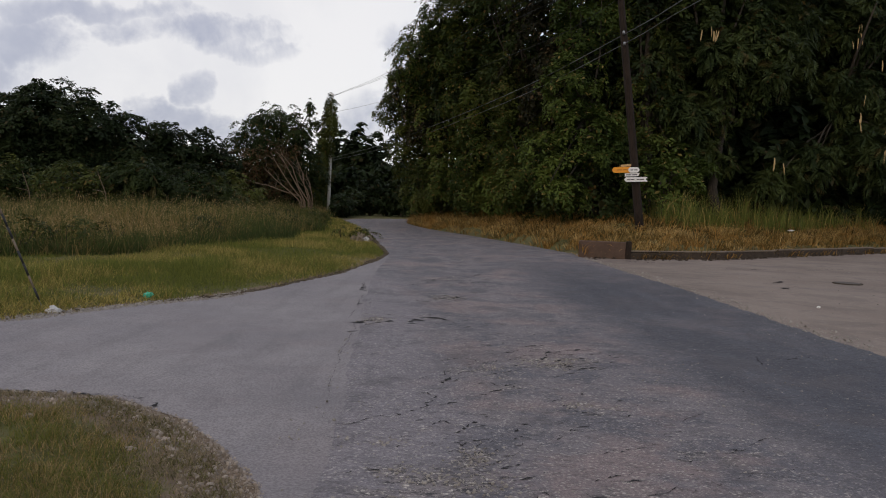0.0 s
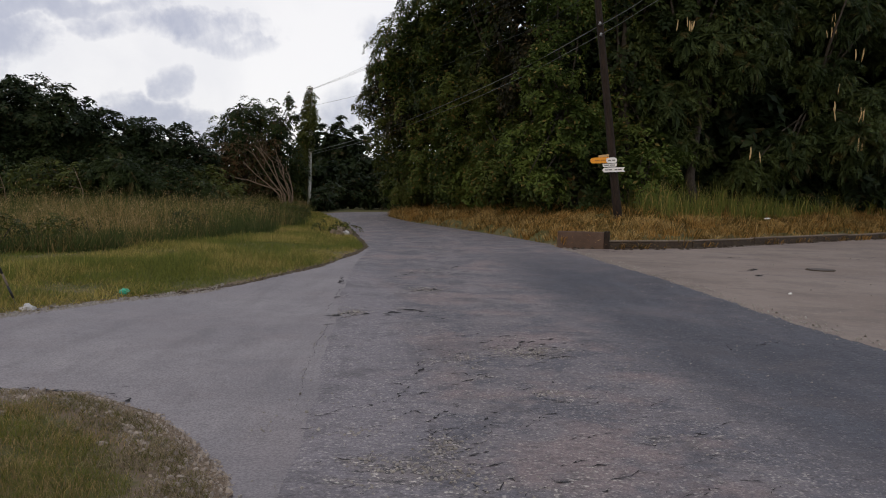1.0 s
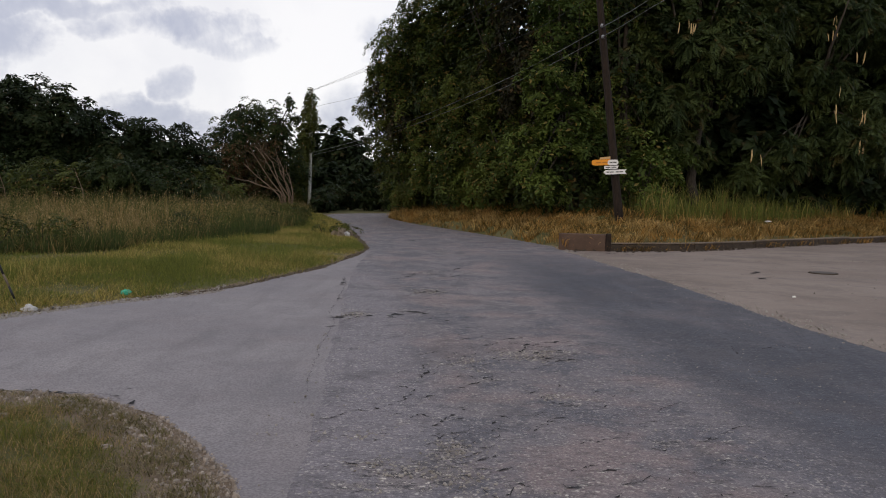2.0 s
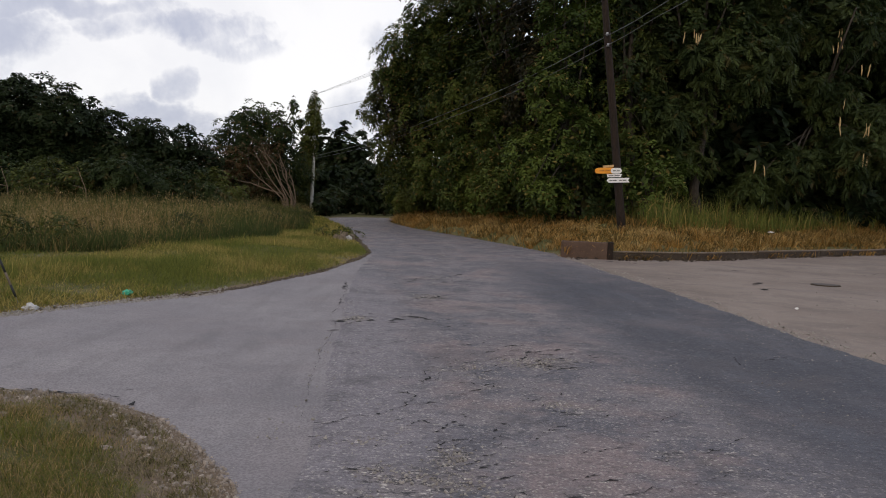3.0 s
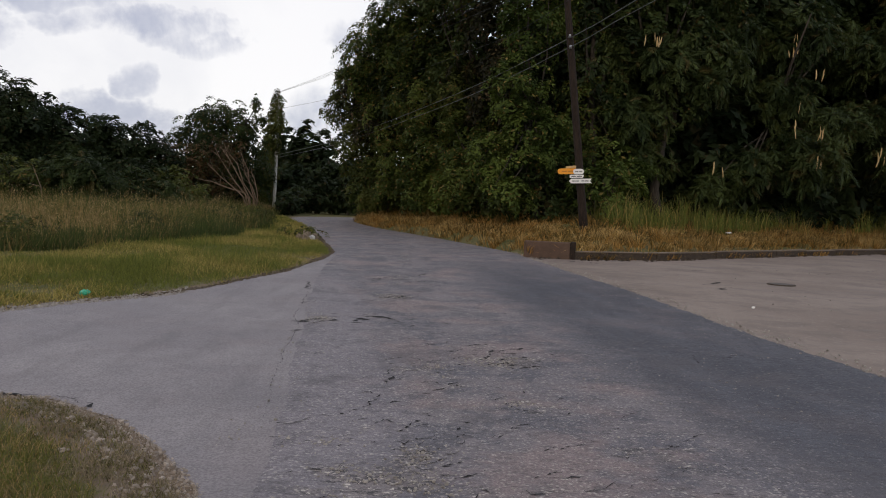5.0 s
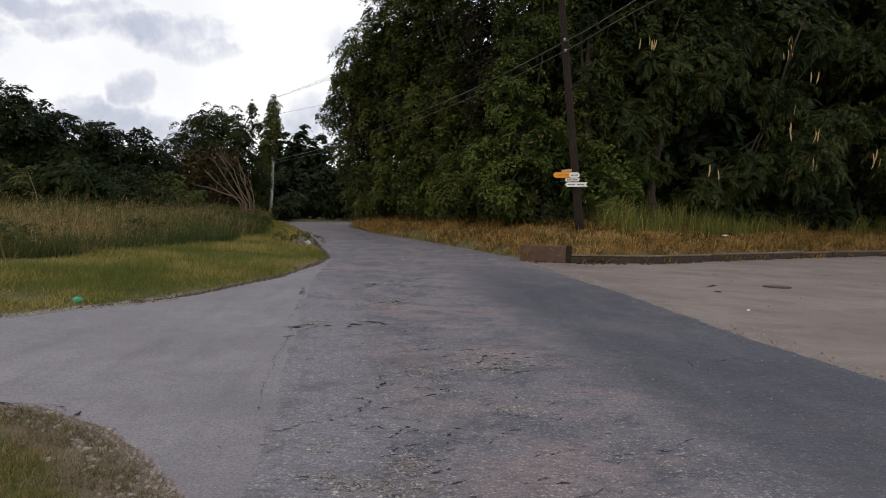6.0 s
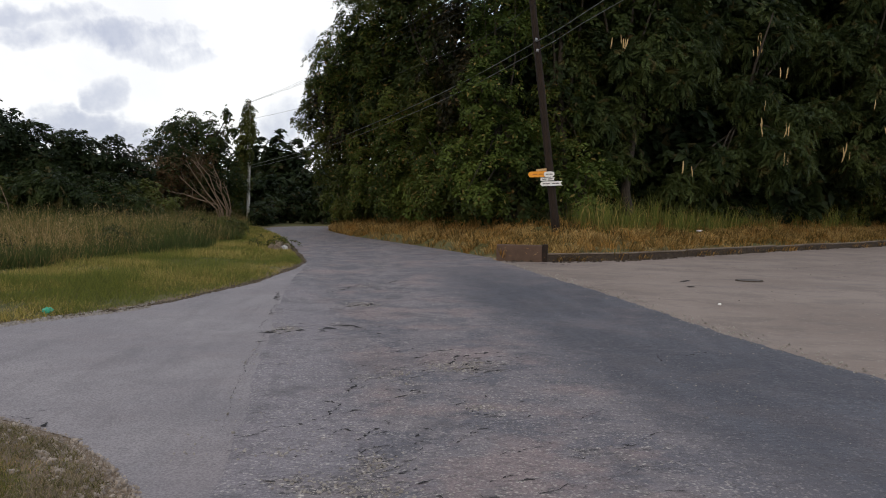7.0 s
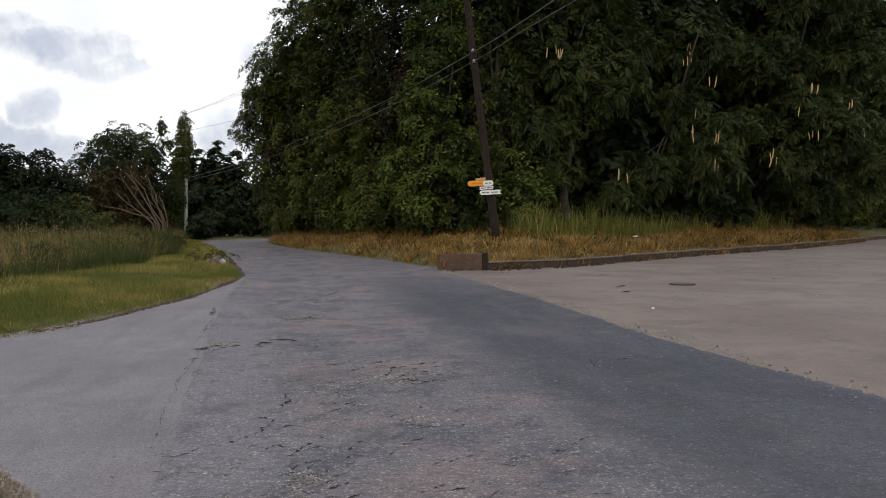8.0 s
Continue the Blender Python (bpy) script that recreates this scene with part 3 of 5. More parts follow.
def crown_mesh(name, lobes, mat, parent, seed, leaf=0.24, density=1.0, frond=False, clump=0.30, loose=0.0):
    """Foliage in overlapping domed sprays over uneven lobes (centre, radii), with dark gaps between the sprays."""
    rng = np.random.default_rng(seed)
    ats, faces, runs, sizes = [], [], [], []
    for cx, cy, cz, rx, ry, rz in lobes:
        mean = (rx + ry + rz) / 3
        count = int(30 * mean * mean ** 0.5 * density) + 8
        way = unit(rng.normal(0, 1, (count, 3)))
        reach = rng.uniform(0.45, 1.0, count) ** 0.5
        bulge = 1 + 0.18 * np.sin(way[:, 0] * 5 + seed) * np.sin(way[:, 2] * 6 + seed * 2) + rng.normal(0, 0.06 + loose, count)
        centre = np.array((cx, cy, cz)) + way * np.array((rx, ry, rz)) * (reach * bulge)[:, None]
        radius = clump * mean ** 0.5 * rng.uniform(0.0, 1.0, count) ** 1.6 * 1.15 + clump * mean ** 0.5 * 0.5
        for c, r, w in zip(centre, radius, way):
            m = int((85 if not frond else 22) * (r / 0.55) ** 2 * (0.24 / leaf) ** 1.2) + 5
            axis = w * 0.75 + rng.normal(0, 0.22, 3) + (0, 0, 0.65)
            axis /= np.linalg.norm(axis)
            a = np.cross(axis, (0.3, 0.2, 0.9))
            a /= np.linalg.norm(a)
            b = np.cross(axis, a)
            turn, rho = rng.uniform(0, 2 * np.pi, m), np.sqrt(rng.random(m))
            rho = rho * (0.82 + 0.22 * np.sin(turn * 3 + seed) + 0.14 * np.sin(turn * 7 + r * 40))
            out = np.cos(turn)[:, None] * a + np.sin(turn)[:, None] * b
            ats.append(c + out * (r * rho)[:, None] + axis * (r * (0.42 * (1 - rho ** 2) + rng.normal(0, 0.10, m)))[:, None] - np.array((0, 0, 1.0)) * (r * 0.22 * rho ** 2)[:, None])
            faces.append(unit(axis + out * (0.75 * rho)[:, None]))
            runs.append(out)
            sizes.append(rng.uniform(0.55, 1.3, m))
        # leaves deep inside, which close the view through the crown
        m = int(90 * mean ** 2)
        way = unit(rng.normal(0, 1, (m, 3)))
        ats.append(np.array((cx, cy, cz)) + way * np.array((rx, ry, rz)) * (0.62 * rng.random(m) ** 0.4)[:, None])
        faces.append(way)
        runs.append(unit(rng.normal(0, 1, (m, 3))))
        sizes.append(rng.uniform(1.1, 1.9, m))
    at, facing, run, size = np.vstack(ats), np.vstack(faces), np.vstack(runs), np.concatenate(sizes)
    keep = at[:, 2] > rise(at[:, 0], at[:, 1]) + 0.05
    at, facing, run, size = at[keep], facing[keep], run[keep], leaf * 0.82 * size[keep]
    verts, tris = leaf_fronds(rng, at, facing, size * 1.9, run) if frond else leaf_blades(rng, at, facing, size, along=run, spread=0.36)
    return bulk_mesh(name, verts, tris, mat, parent)


def make_tree(name, base, lobes, mat, seed, label, category="tree", trunk=0.22, stems=1, **crown):
    """A thing with trunk, branches to its lobes and a leafy crown."""
    rnd = random.Random(seed)
    bx, by = base
    bz = float(rise(np.array(bx), np.array(by)))
    root = empty(name, (0, 0, 0))
    top = max(l[2] + 0.4 * l[5] for l in lobes)
    for _ in range(stems):
        bm = bmesh.new()
        lx, ly = lobes[0][0] + rnd.uniform(-0.5, 0.5), lobes[0][1]
        pts = [(bx + (lx - bx) * t ** 1.4 + rnd.uniform(-0.12, 0.12), by + (ly - by) * t ** 1.4, bz - 0.15 + (top - bz) * t) for t in (0, 0.15, 0.35, 0.55, 0.78, 1)]
        tube(bm, pts, [trunk * r for r in (1.25, 1.0, 0.85, 0.68, 0.45, 0.18)], 8, 0.25)
        part("trunk", bm, M_BARK, root)
        for lobe in lobes:
            for _ in range(3):
                t = rnd.uniform(0.25, 0.6)
                start = Vector((bx + (lx - bx) * t ** 1.4, by + (ly - by) * t ** 1.4, bz - 0.15 + (top - bz) * t))
                end = Vector((lobe[0] + rnd.uniform(-0.7, 0.7) * lobe[3], lobe[1] + rnd.uniform(-0.7, 0.7) * lobe[4], lobe[2] + rnd.uniform(-0.2, 0.7) * lobe[5]))
                mid = start.lerp(end, 0.5) + Vector((rnd.uniform(-0.3, 0.3), rnd.uniform(-0.3, 0.3), 0.25))
                bm = bmesh.new()
                tube(bm, [start, mid, end], [trunk * 0.42, trunk * 0.28, trunk * 0.08], 6, 0.2)
                part("branch", bm, M_BARK, root)
    crown_mesh("crown", lobes, mat, root, seed, **crown)
    tagged(root, label, category)
    return root


def blades(rng, x, y, height, width, bend, lean_to=None, plain=False):
    """Grass blades or stems standing on the ground, as arrays of vertices and triangles."""
    count = len(x)
    z = rise(x, y) - 0.01
    foot = np.stack([x, y, z], 1)
    turn = rng.uniform(0, 2 * np.pi, count) if lean_to is None else lean_to
    lean = np.stack([np.cos(turn), np.sin(turn), np.zeros(count)], 1)
    spin = rng.uniform(0, 2 * np.pi, count)
    side = np.stack([np.cos(spin), np.sin(spin), np.zeros(count)], 1) * (width * 0.5)[:, None]
    h, b = height[:, None], (bend * height)[:, None]
    up = np.array((0, 0, 1.0))
    mid = foot + up * h * 0.55 + lean * b * 0.3
    tip = foot + up * h * np.clip(1 - 0.45 * bend[:, None], 0.25, 1) + lean * b
    if plain:
        verts = np.stack([foot - side, foot + side, tip], 1).reshape(-1, 3)
        return verts, np.arange(count * 3).reshape(-1, 3), tip
    verts = np.stack([foot - side, foot + side, mid - side * 0.8, mid + side * 0.8, tip], 1).reshape(-1, 3)
    k = np.arange(count)[:, None] * 5
    tris = np.stack([k + (0, 1, 3), k + (0, 3, 2), k + (2, 3, 4)], 1).reshape(-1, 3)
    return verts, tris, tip


def scatter(rng, box, count, keep):
    x = rng.uniform(box[0], box[1], count)
    y = rng.uniform(box[2], box[3], count)
    ok = keep(x, y)
    return x[ok], y[ok]


# ======== wooded hillside beside the road ========
def wooded_hill():
    front = [
        ((0.4, 47.2), [(-1.3, 46.5, 5.2, 2.9, 2.4, 3.1)], M_LEAF_MID, 0.26),
        ((1.6, 43.4), [(-0.1, 43.0, 7.0, 3.2, 2.8, 3.4)], M_LEAF_DEEP, 0.25),
        ((3.0, 40.0), [(1.3, 39.8, 8.4, 3.4, 2.9, 4.0)], M_LEAF_DEEP, 0.25),
        ((4.8, 36.6), [(3.2, 36.5, 9.6, 3.6, 3.0, 4.4)], M_LEAF_DUSK, 0.24),
        ((6.4, 33.2), [(5.2, 33.2, 9.2, 3.4, 2.8, 4.8)], M_LEAF_DEEP, 0.24),
        ((8.0, 30.8), [(7.0, 30.8, 9.0, 2.6, 2.2, 4.8)], M_LEAF_MID, 0.23),
        ((10.9, 31.2), [(10.5, 31.2, 9.2, 3.0, 2.6, 5.0)], M_LEAF_DEEP, 0.23),
        ((26.0, 42.2), [(26.0, 42.0, 10.4, 4.1, 3.4, 7.0), (25.8, 41.2, 4.2, 3.0, 2.5, 3.0)], M_LEAF_DEEP, 0.28),
        ((29.8, 45.2), [(29.6, 45.2, 11.2, 4.3, 3.4, 7.6), (29.0, 44.0, 4.2, 3.2, 2.7, 3.0)], M_LEAF_DEEP, 0.34),
        ((35.5, 50.0), [(35.5, 50.0, 12.0, 4.7, 3.6, 8.4), (34.6, 48.8, 4.2, 3.6, 3.0, 3.2)], M_LEAF_DEEP, 0.40),
        ((48.5, 59.5), [(48.5, 59.5, 12.6, 5.2, 3.8, 9.0), (47.6, 58.4, 4.2, 4.2, 3.2, 3.4)], M_LEAF_DEEP, 0.52),
        ((41.5, 55.0), [(41.5, 55.0, 12.6, 4.9, 3.8, 9.0), (40.6, 53.8, 4.2, 3.8, 3.2, 3.4)], M_LEAF_DEEP, 0.44),
    ]
    for i, (base, lobes, mat, leaf) in enumerate(front):
        if i > 6:
            x, y = lobes[1][0] + 0.3, lobes[1][1] + 0.4
            make_tree("understorey_tree", (x, y), [lobes[1], (lobes[1][0] - 0.3, lobes[1][1] + 0.2, lobes[1][2] + 1.3, lobes[1][3] * 0.7, lobes[1][4] * 0.8, lobes[1][5] * 0.7)], M_LEAF_MID, 120 + i, "lighter green small tree at the edge of the wood", leaf=leaf * 1.4, density=0.8, trunk=0.08)
        cx, cy, cz, rx, ry, rz = lobes[0]
        behind = 1.2 if i < 7 else 0.0
        # first seven: set back, dark leaf colours standing in for shaded depth
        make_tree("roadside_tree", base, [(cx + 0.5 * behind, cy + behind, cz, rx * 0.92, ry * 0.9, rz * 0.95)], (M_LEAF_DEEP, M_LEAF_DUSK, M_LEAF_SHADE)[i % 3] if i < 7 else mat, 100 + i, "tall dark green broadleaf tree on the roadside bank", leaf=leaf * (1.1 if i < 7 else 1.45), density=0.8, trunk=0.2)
    edge = [
        ((0.2, 47.0), [(-1.9, 46.0, 6.9, 2.0, 1.5, 2.1), (-1.2, 46.6, 7.6, 2.2, 1.6, 2.2), (-2.1, 46.0, 4.4, 1.2, 1.0, 1.8), (-0.8, 45.0, 2.3, 1.5, 1.2, 1.5)], M_LEAF_MID, "dark green leafy tree overhanging the bend of the road"),
        ((1.4, 43.5), [(-0.9, 42.5, 8.8, 2.1, 1.6, 2.1), (0.0, 43.2, 8.6, 2.4, 1.6, 2.4), (0.2, 42.0, 5.8, 1.8, 1.5, 1.8), (0.3, 41.5, 3.0, 1.7, 1.4, 1.6)], M_LEAF_RICH, "dark green tree with foliage down to the dry bank"),
        ((2.9, 39.8), [(0.7, 39.5, 10.2, 2.3, 1.7, 2.3), (1.6, 40.2, 9.6, 2.6, 1.6, 2.8), (1.5, 38.5, 6.8, 1.7, 1.3, 1.7), (2.0, 37.5, 3.9, 1.6, 1.3, 1.5), (1.6, 38.0, 2.0, 1.3, 1.1, 1.0)], M_LEAF_RICH, "tall mid-green tree leaning towards the road"),
        ((4.4, 36.6), [(2.5, 38.0, 13.0, 2.6, 2.1, 2.6), (2.7, 35.5, 6.7, 1.3, 1.0, 1.4)], M_LEAF_MID, "tall brownish green tree with a dusky crown"),
        ((4.6, 34.4), [(3.2, 34.5, 4.3, 1.3, 1.0, 1.3), (3.2, 33.5, 2.3, 1.3, 1.1, 1.0), (4.4, 33.0, 3.2, 1.0, 0.8, 1.3)], M_LEAF_RICH, "small rich green tree at the foot of the wood"),
        ((5.8, 30.6), [(5.5, 30.5, 8.9, 1.5, 1.1, 1.8), (4.8, 29.5, 5.9, 1.2, 0.9, 1.3), (5.4, 29.5, 4.0, 1.4, 1.0, 1.3), (4.1, 30.0, 3.1, 1.1, 0.8, 1.2), (4.5, 29.0, 1.8, 0.9, 0.7, 0.6)], M_LEAF_FRESH, "bright green broadleaf tree close behind the wooden pole"),
        ((8.4, 32.2), [(7.7, 31.0, 5.2, 1.2, 0.9, 1.4), (8.3, 30.5, 3.2, 1.2, 0.9, 1.2), (7.8, 32.0, 8.7, 1.1, 0.8, 1.8)], M_LEAF_RICH, "rich green tree with small glossy leaves behind the pole"),
        ((6.8, 34.6), [(5.2, 33.0, 12.7, 2.6, 2.1, 2.2), (8.2, 34.0, 13.0, 2.5, 2.0, 2.2)], M_LEAF_DEEP, "tall dark tree rising above the edge of the wood"),
    ]
    for i, (base, lobes, mat, label) in enumerate(edge):
        make_tree("woodland_edge_tree", base, lobes, mat, 160 + i, label, leaf=0.20, density=2.1, trunk=0.11)
    feathery = [
        ((12.4, 34.6), [(12.0, 31.5, 7.4, 2.4, 1.9, 1.0), (9.7, 31.0, 5.1, 1.4, 1.1, 0.9), (9.2, 32.0, 7.5, 1.4, 1.1, 1.3), (13.7, 33.5, 9.3, 2.3, 1.8, 1.0), (10.3, 31.0, 3.6, 1.0, 0.8, 0.6), (11.8, 34.0, 11.2, 3.0, 2.4, 1.5)]),
        ((17.6, 37.0), [(17.9, 33.0, 4.0, 1.9, 1.4, 1.2), (15.2, 32.5, 3.5, 1.3, 1.0, 0.8), (17.5, 35.0, 6.8, 1.9, 1.5, 1.0), (19.5, 34.0, 5.5, 1.6, 1.2, 1.0), (18.4, 36.0, 9.8, 2.6, 2.1, 1.4), (13.5, 31.5, 2.5, 0.9, 0.7, 0.5)]),
        ((26.0, 41.0), [(26.7, 37.5, 6.5, 2.7, 2.2, 1.8), (24.0, 38.5, 9.7, 2.7, 2.1, 1.4), (30.5, 40.0, 10.7, 2.5, 2.0, 1.7), (24.5, 36.5, 4.2, 1.5, 1.2, 0.8), (31.3, 39.0, 4.4, 1.7, 1.4, 1.4), (27.0, 40.0, 13.3, 3.8, 3.0, 1.7), (22.6, 37.0, 6.4, 1.5, 1.2, 0.9)]),
    ]
    pod_trees = []
    for i, (base, lobes) in enumerate(feathery):
        pod_trees.append(make_tree("podded_tree", base, lobes, M_LEAF_BLUE, 140 + i, "feathery-leaved tree hung with long tan seed pods", leaf=0.25, density=1.2, trunk=0.14, frond=True))
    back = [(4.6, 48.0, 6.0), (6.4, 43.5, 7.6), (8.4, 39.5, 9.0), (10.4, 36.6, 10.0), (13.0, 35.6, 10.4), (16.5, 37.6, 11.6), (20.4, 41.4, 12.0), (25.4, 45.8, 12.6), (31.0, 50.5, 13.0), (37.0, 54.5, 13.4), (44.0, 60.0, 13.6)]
    # shade between the front trees is put into this dark leaf colour
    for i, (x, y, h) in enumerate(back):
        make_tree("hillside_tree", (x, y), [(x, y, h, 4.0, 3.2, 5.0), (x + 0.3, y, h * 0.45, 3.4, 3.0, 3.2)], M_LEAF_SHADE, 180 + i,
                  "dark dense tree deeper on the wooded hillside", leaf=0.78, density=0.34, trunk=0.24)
    # thickets share the shade-darkened leaf colour
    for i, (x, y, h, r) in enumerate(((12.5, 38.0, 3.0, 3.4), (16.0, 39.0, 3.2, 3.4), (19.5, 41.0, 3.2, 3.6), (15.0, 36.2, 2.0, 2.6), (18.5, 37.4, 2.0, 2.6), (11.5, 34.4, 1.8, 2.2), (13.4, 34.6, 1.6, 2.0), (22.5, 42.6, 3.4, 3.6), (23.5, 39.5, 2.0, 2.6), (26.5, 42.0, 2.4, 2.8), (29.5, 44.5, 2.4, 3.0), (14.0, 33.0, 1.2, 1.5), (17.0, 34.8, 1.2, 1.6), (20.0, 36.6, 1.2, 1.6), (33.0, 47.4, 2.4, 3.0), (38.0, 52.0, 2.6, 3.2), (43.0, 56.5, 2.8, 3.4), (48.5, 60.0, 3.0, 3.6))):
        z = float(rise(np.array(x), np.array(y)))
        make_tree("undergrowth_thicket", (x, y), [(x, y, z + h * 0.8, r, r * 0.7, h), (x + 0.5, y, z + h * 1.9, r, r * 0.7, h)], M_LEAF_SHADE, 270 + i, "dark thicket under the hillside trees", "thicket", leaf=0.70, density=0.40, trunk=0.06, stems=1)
    shrubs = [(-1.2, 49.4, 1.3, 1.3), (0.0, 45.6, 1.2, 1.2), (1.6, 41.2, 1.3, 1.3), (2.9, 37.2, 1.4, 1.3), (4.2, 33.4, 1.4, 1.3), (5.6, 30.2, 1.5, 1.4), (8.0, 28.4, 1.2, 1.3), 
              (27.0, 40.8, 1.5, 1.5), (31.5, 43.6, 1.6, 1.6), (35.0, 46.4, 1.8, 1.8), (38.6, 49.2, 1.9, 1.9), (42.0, 51.8, 2.0, 2.0), (46.0, 54.6, 2.2, 2.2)]
    for i, (x, y, r, h) in enumerate(shrubs):
        z = float(rise(np.array(x), np.array(y)))
        make_tree("bank_shrub", (x, y), [(x, y, z + h, r * 1.15, r, h), (x + 0.7, y + 0.5, z + h * 1.5, r, r * 0.8, h * 0.9)], (M_LEAF_FRESH, M_LEAF_MID, M_LEAF_DEEP)[i % 3], 220 + i,
                  "leafy green shrub at the foot of the trees", "shrub", leaf=0.22, density=0.8, trunk=0.05, stems=2)
    return pod_trees


def seed_pods(trees):
    """Long flat pods hanging in bunches below the feathery branches."""
    rnd = random.Random(5)
    bm = bmesh.new()
    tube(bm, [(0, 0, 0), (0.004, 0, -0.06), (0.01, 0, -0.2), (0.0, 0, -0.36), (-0.015, 0, -0.46)], [0.006, 0.022, 0.03, 0.026, 0.006], 6)
    for v in bm.verts:
        v.co.y *= 0.35
    mesh = bpy.data.meshes.new("seed_pod")
    bm.to_mesh(mesh)
    bm.free()
    mesh.materials.append(M_POD)
    bunches = ((1, 16.2, 34.0, 9.5, 5, 0.25), (1, 17.5, 34.0, 9.1, 5, 0.45), (1, 18.2, 32.6, 7.7, 2, 0.12), (1, 17.1, 31.9, 6.2, 1, 0.1), (1, 16.7, 31.6, 5.3, 2, 0.14), (1, 17.7, 31.5, 5.1, 4, 0.2), (1, 17.9, 31.5, 3.8, 4, 0.22), (2, 24.4, 35.5, 6.9, 1, 0.1),
               (2, 25.3, 35.5, 8.0, 3, 0.25), (2, 25.6, 35.5, 6.9, 2, 0.15), (2, 25.2, 35.5, 5.8, 3, 0.2), (2, 27.2, 35.4, 7.3, 2, 0.2), (2, 23.1, 35.5, 4.6, 4, 0.3), (1, 13.2, 30.8, 3.4, 2, 0.2), (0, 10.2, 30.4, 8.4, 5, 0.35), (2, 28.3, 36.0, 6.1, 2, 0.2))
    for tree, x, y, z, count, spread in bunches:
        for _ in range(count):
            ob = new("seed_pod", mesh)
            ob.parent = trees[tree]
            ob.matrix_local = pose(x + rnd.uniform(-spread, spread), y + rnd.uniform(-0.3, 0.3), z + rnd.uniform(-spread, spread), rnd.uniform(-8, 8), rnd.uniform(-14, 14), rnd.uniform(-60, 60)) @ Matrix.Scale(rnd.uniform(0.8, 1.25), 4)


seed_pods(wooded_hill())


# ======== trees and bushes beyond the field ========
def field_trees():
    trees = [
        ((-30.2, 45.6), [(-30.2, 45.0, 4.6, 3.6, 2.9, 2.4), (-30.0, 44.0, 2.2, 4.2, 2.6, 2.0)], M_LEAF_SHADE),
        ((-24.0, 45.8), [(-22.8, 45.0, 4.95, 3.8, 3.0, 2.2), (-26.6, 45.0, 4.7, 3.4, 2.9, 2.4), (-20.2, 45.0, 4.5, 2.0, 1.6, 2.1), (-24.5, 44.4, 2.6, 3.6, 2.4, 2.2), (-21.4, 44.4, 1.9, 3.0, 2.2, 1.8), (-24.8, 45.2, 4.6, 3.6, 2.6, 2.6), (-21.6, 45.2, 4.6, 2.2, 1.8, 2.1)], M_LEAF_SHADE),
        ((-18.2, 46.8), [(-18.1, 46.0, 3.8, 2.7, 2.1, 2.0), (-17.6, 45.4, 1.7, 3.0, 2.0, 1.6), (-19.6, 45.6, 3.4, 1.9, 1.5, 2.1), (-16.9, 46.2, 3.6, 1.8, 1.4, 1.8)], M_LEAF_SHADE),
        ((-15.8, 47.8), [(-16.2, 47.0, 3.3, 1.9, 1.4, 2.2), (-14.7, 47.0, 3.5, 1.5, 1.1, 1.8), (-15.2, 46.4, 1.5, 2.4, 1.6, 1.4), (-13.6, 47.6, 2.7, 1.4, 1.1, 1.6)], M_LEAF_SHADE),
        ((-14.0, 50.6), [(-14.2, 50.0, 2.8, 1.4, 1.0, 1.5), (-14.0, 49.0, 1.7, 1.7, 1.3, 1.2), (-12.9, 49.6, 2.4, 1.0, 0.9, 1.2)], M_LEAF_RUST),
    ]
    # near-black crowns here carry shade in their leaf colour
    for i, (base, lobes, mat) in enumerate(trees):
        make_tree("field_tree", base, lobes, mat, 300 + i, "dark rounded tree beyond the grass field" if mat is M_LEAF_SHADE else "small rust-brown tree beyond the grass field", leaf=0.31, density=1.15, trunk=0.22, clump=0.34)
    pale = [(-19.4, 37.0, 1.5, 1.7, 1.3, 1.1), (-16.6, 36.0, 1.6, 1.8, 1.5, 1.1), (-14.4, 36.5, 2.0, 1.5, 1.2, 1.0), (-12.3, 37.0, 1.5, 1.6, 1.3, 0.9), (-21.2, 36.0, 1.5, 1.8, 1.5, 1.2), (-11.0, 38.0, 1.3, 1.2, 1.0, 0.7), (-23.6, 36.4, 1.5, 1.8, 1.5, 1.2), (-10.2, 40.0, 1.2, 1.3, 1.0, 0.6)]
    for i, lobe in enumerate(pale):
        make_tree("field_bush", (lobe[0] + 0.2, lobe[1] + 0.3), [lobe, (lobe[0] + 0.7, lobe[1] - 0.3, lobe[2] * 0.7, lobe[3] * 0.7, lobe[4] * 0.7, lobe[5] * 0.8)], (M_LEAF_DEEP, M_LEAF_MID, M_LEAF_BLUE)[i % 3], 370 + i,
                  "broad grey-green bush with feathery leaves behind the grass", "bush", leaf=0.22, density=1.3, trunk=0.06, stems=2, frond=i % 3 == 2)
    rnd = random.Random(8)
    for i in range(14):
        x = -27 + i * 1.15
        y = 38 + 4.5 * rnd.random() + 0.25 * i
        z = float(rise(np.array(x), np.array(y)))
        h = 0.85 + 0.5 * rnd.random()
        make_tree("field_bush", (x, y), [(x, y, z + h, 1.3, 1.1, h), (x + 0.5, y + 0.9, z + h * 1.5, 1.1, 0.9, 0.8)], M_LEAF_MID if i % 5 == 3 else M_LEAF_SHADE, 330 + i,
                  "low leafy bush behind the tall grass", "bush", leaf=0.28, density=0.8, trunk=0.05, stems=2)
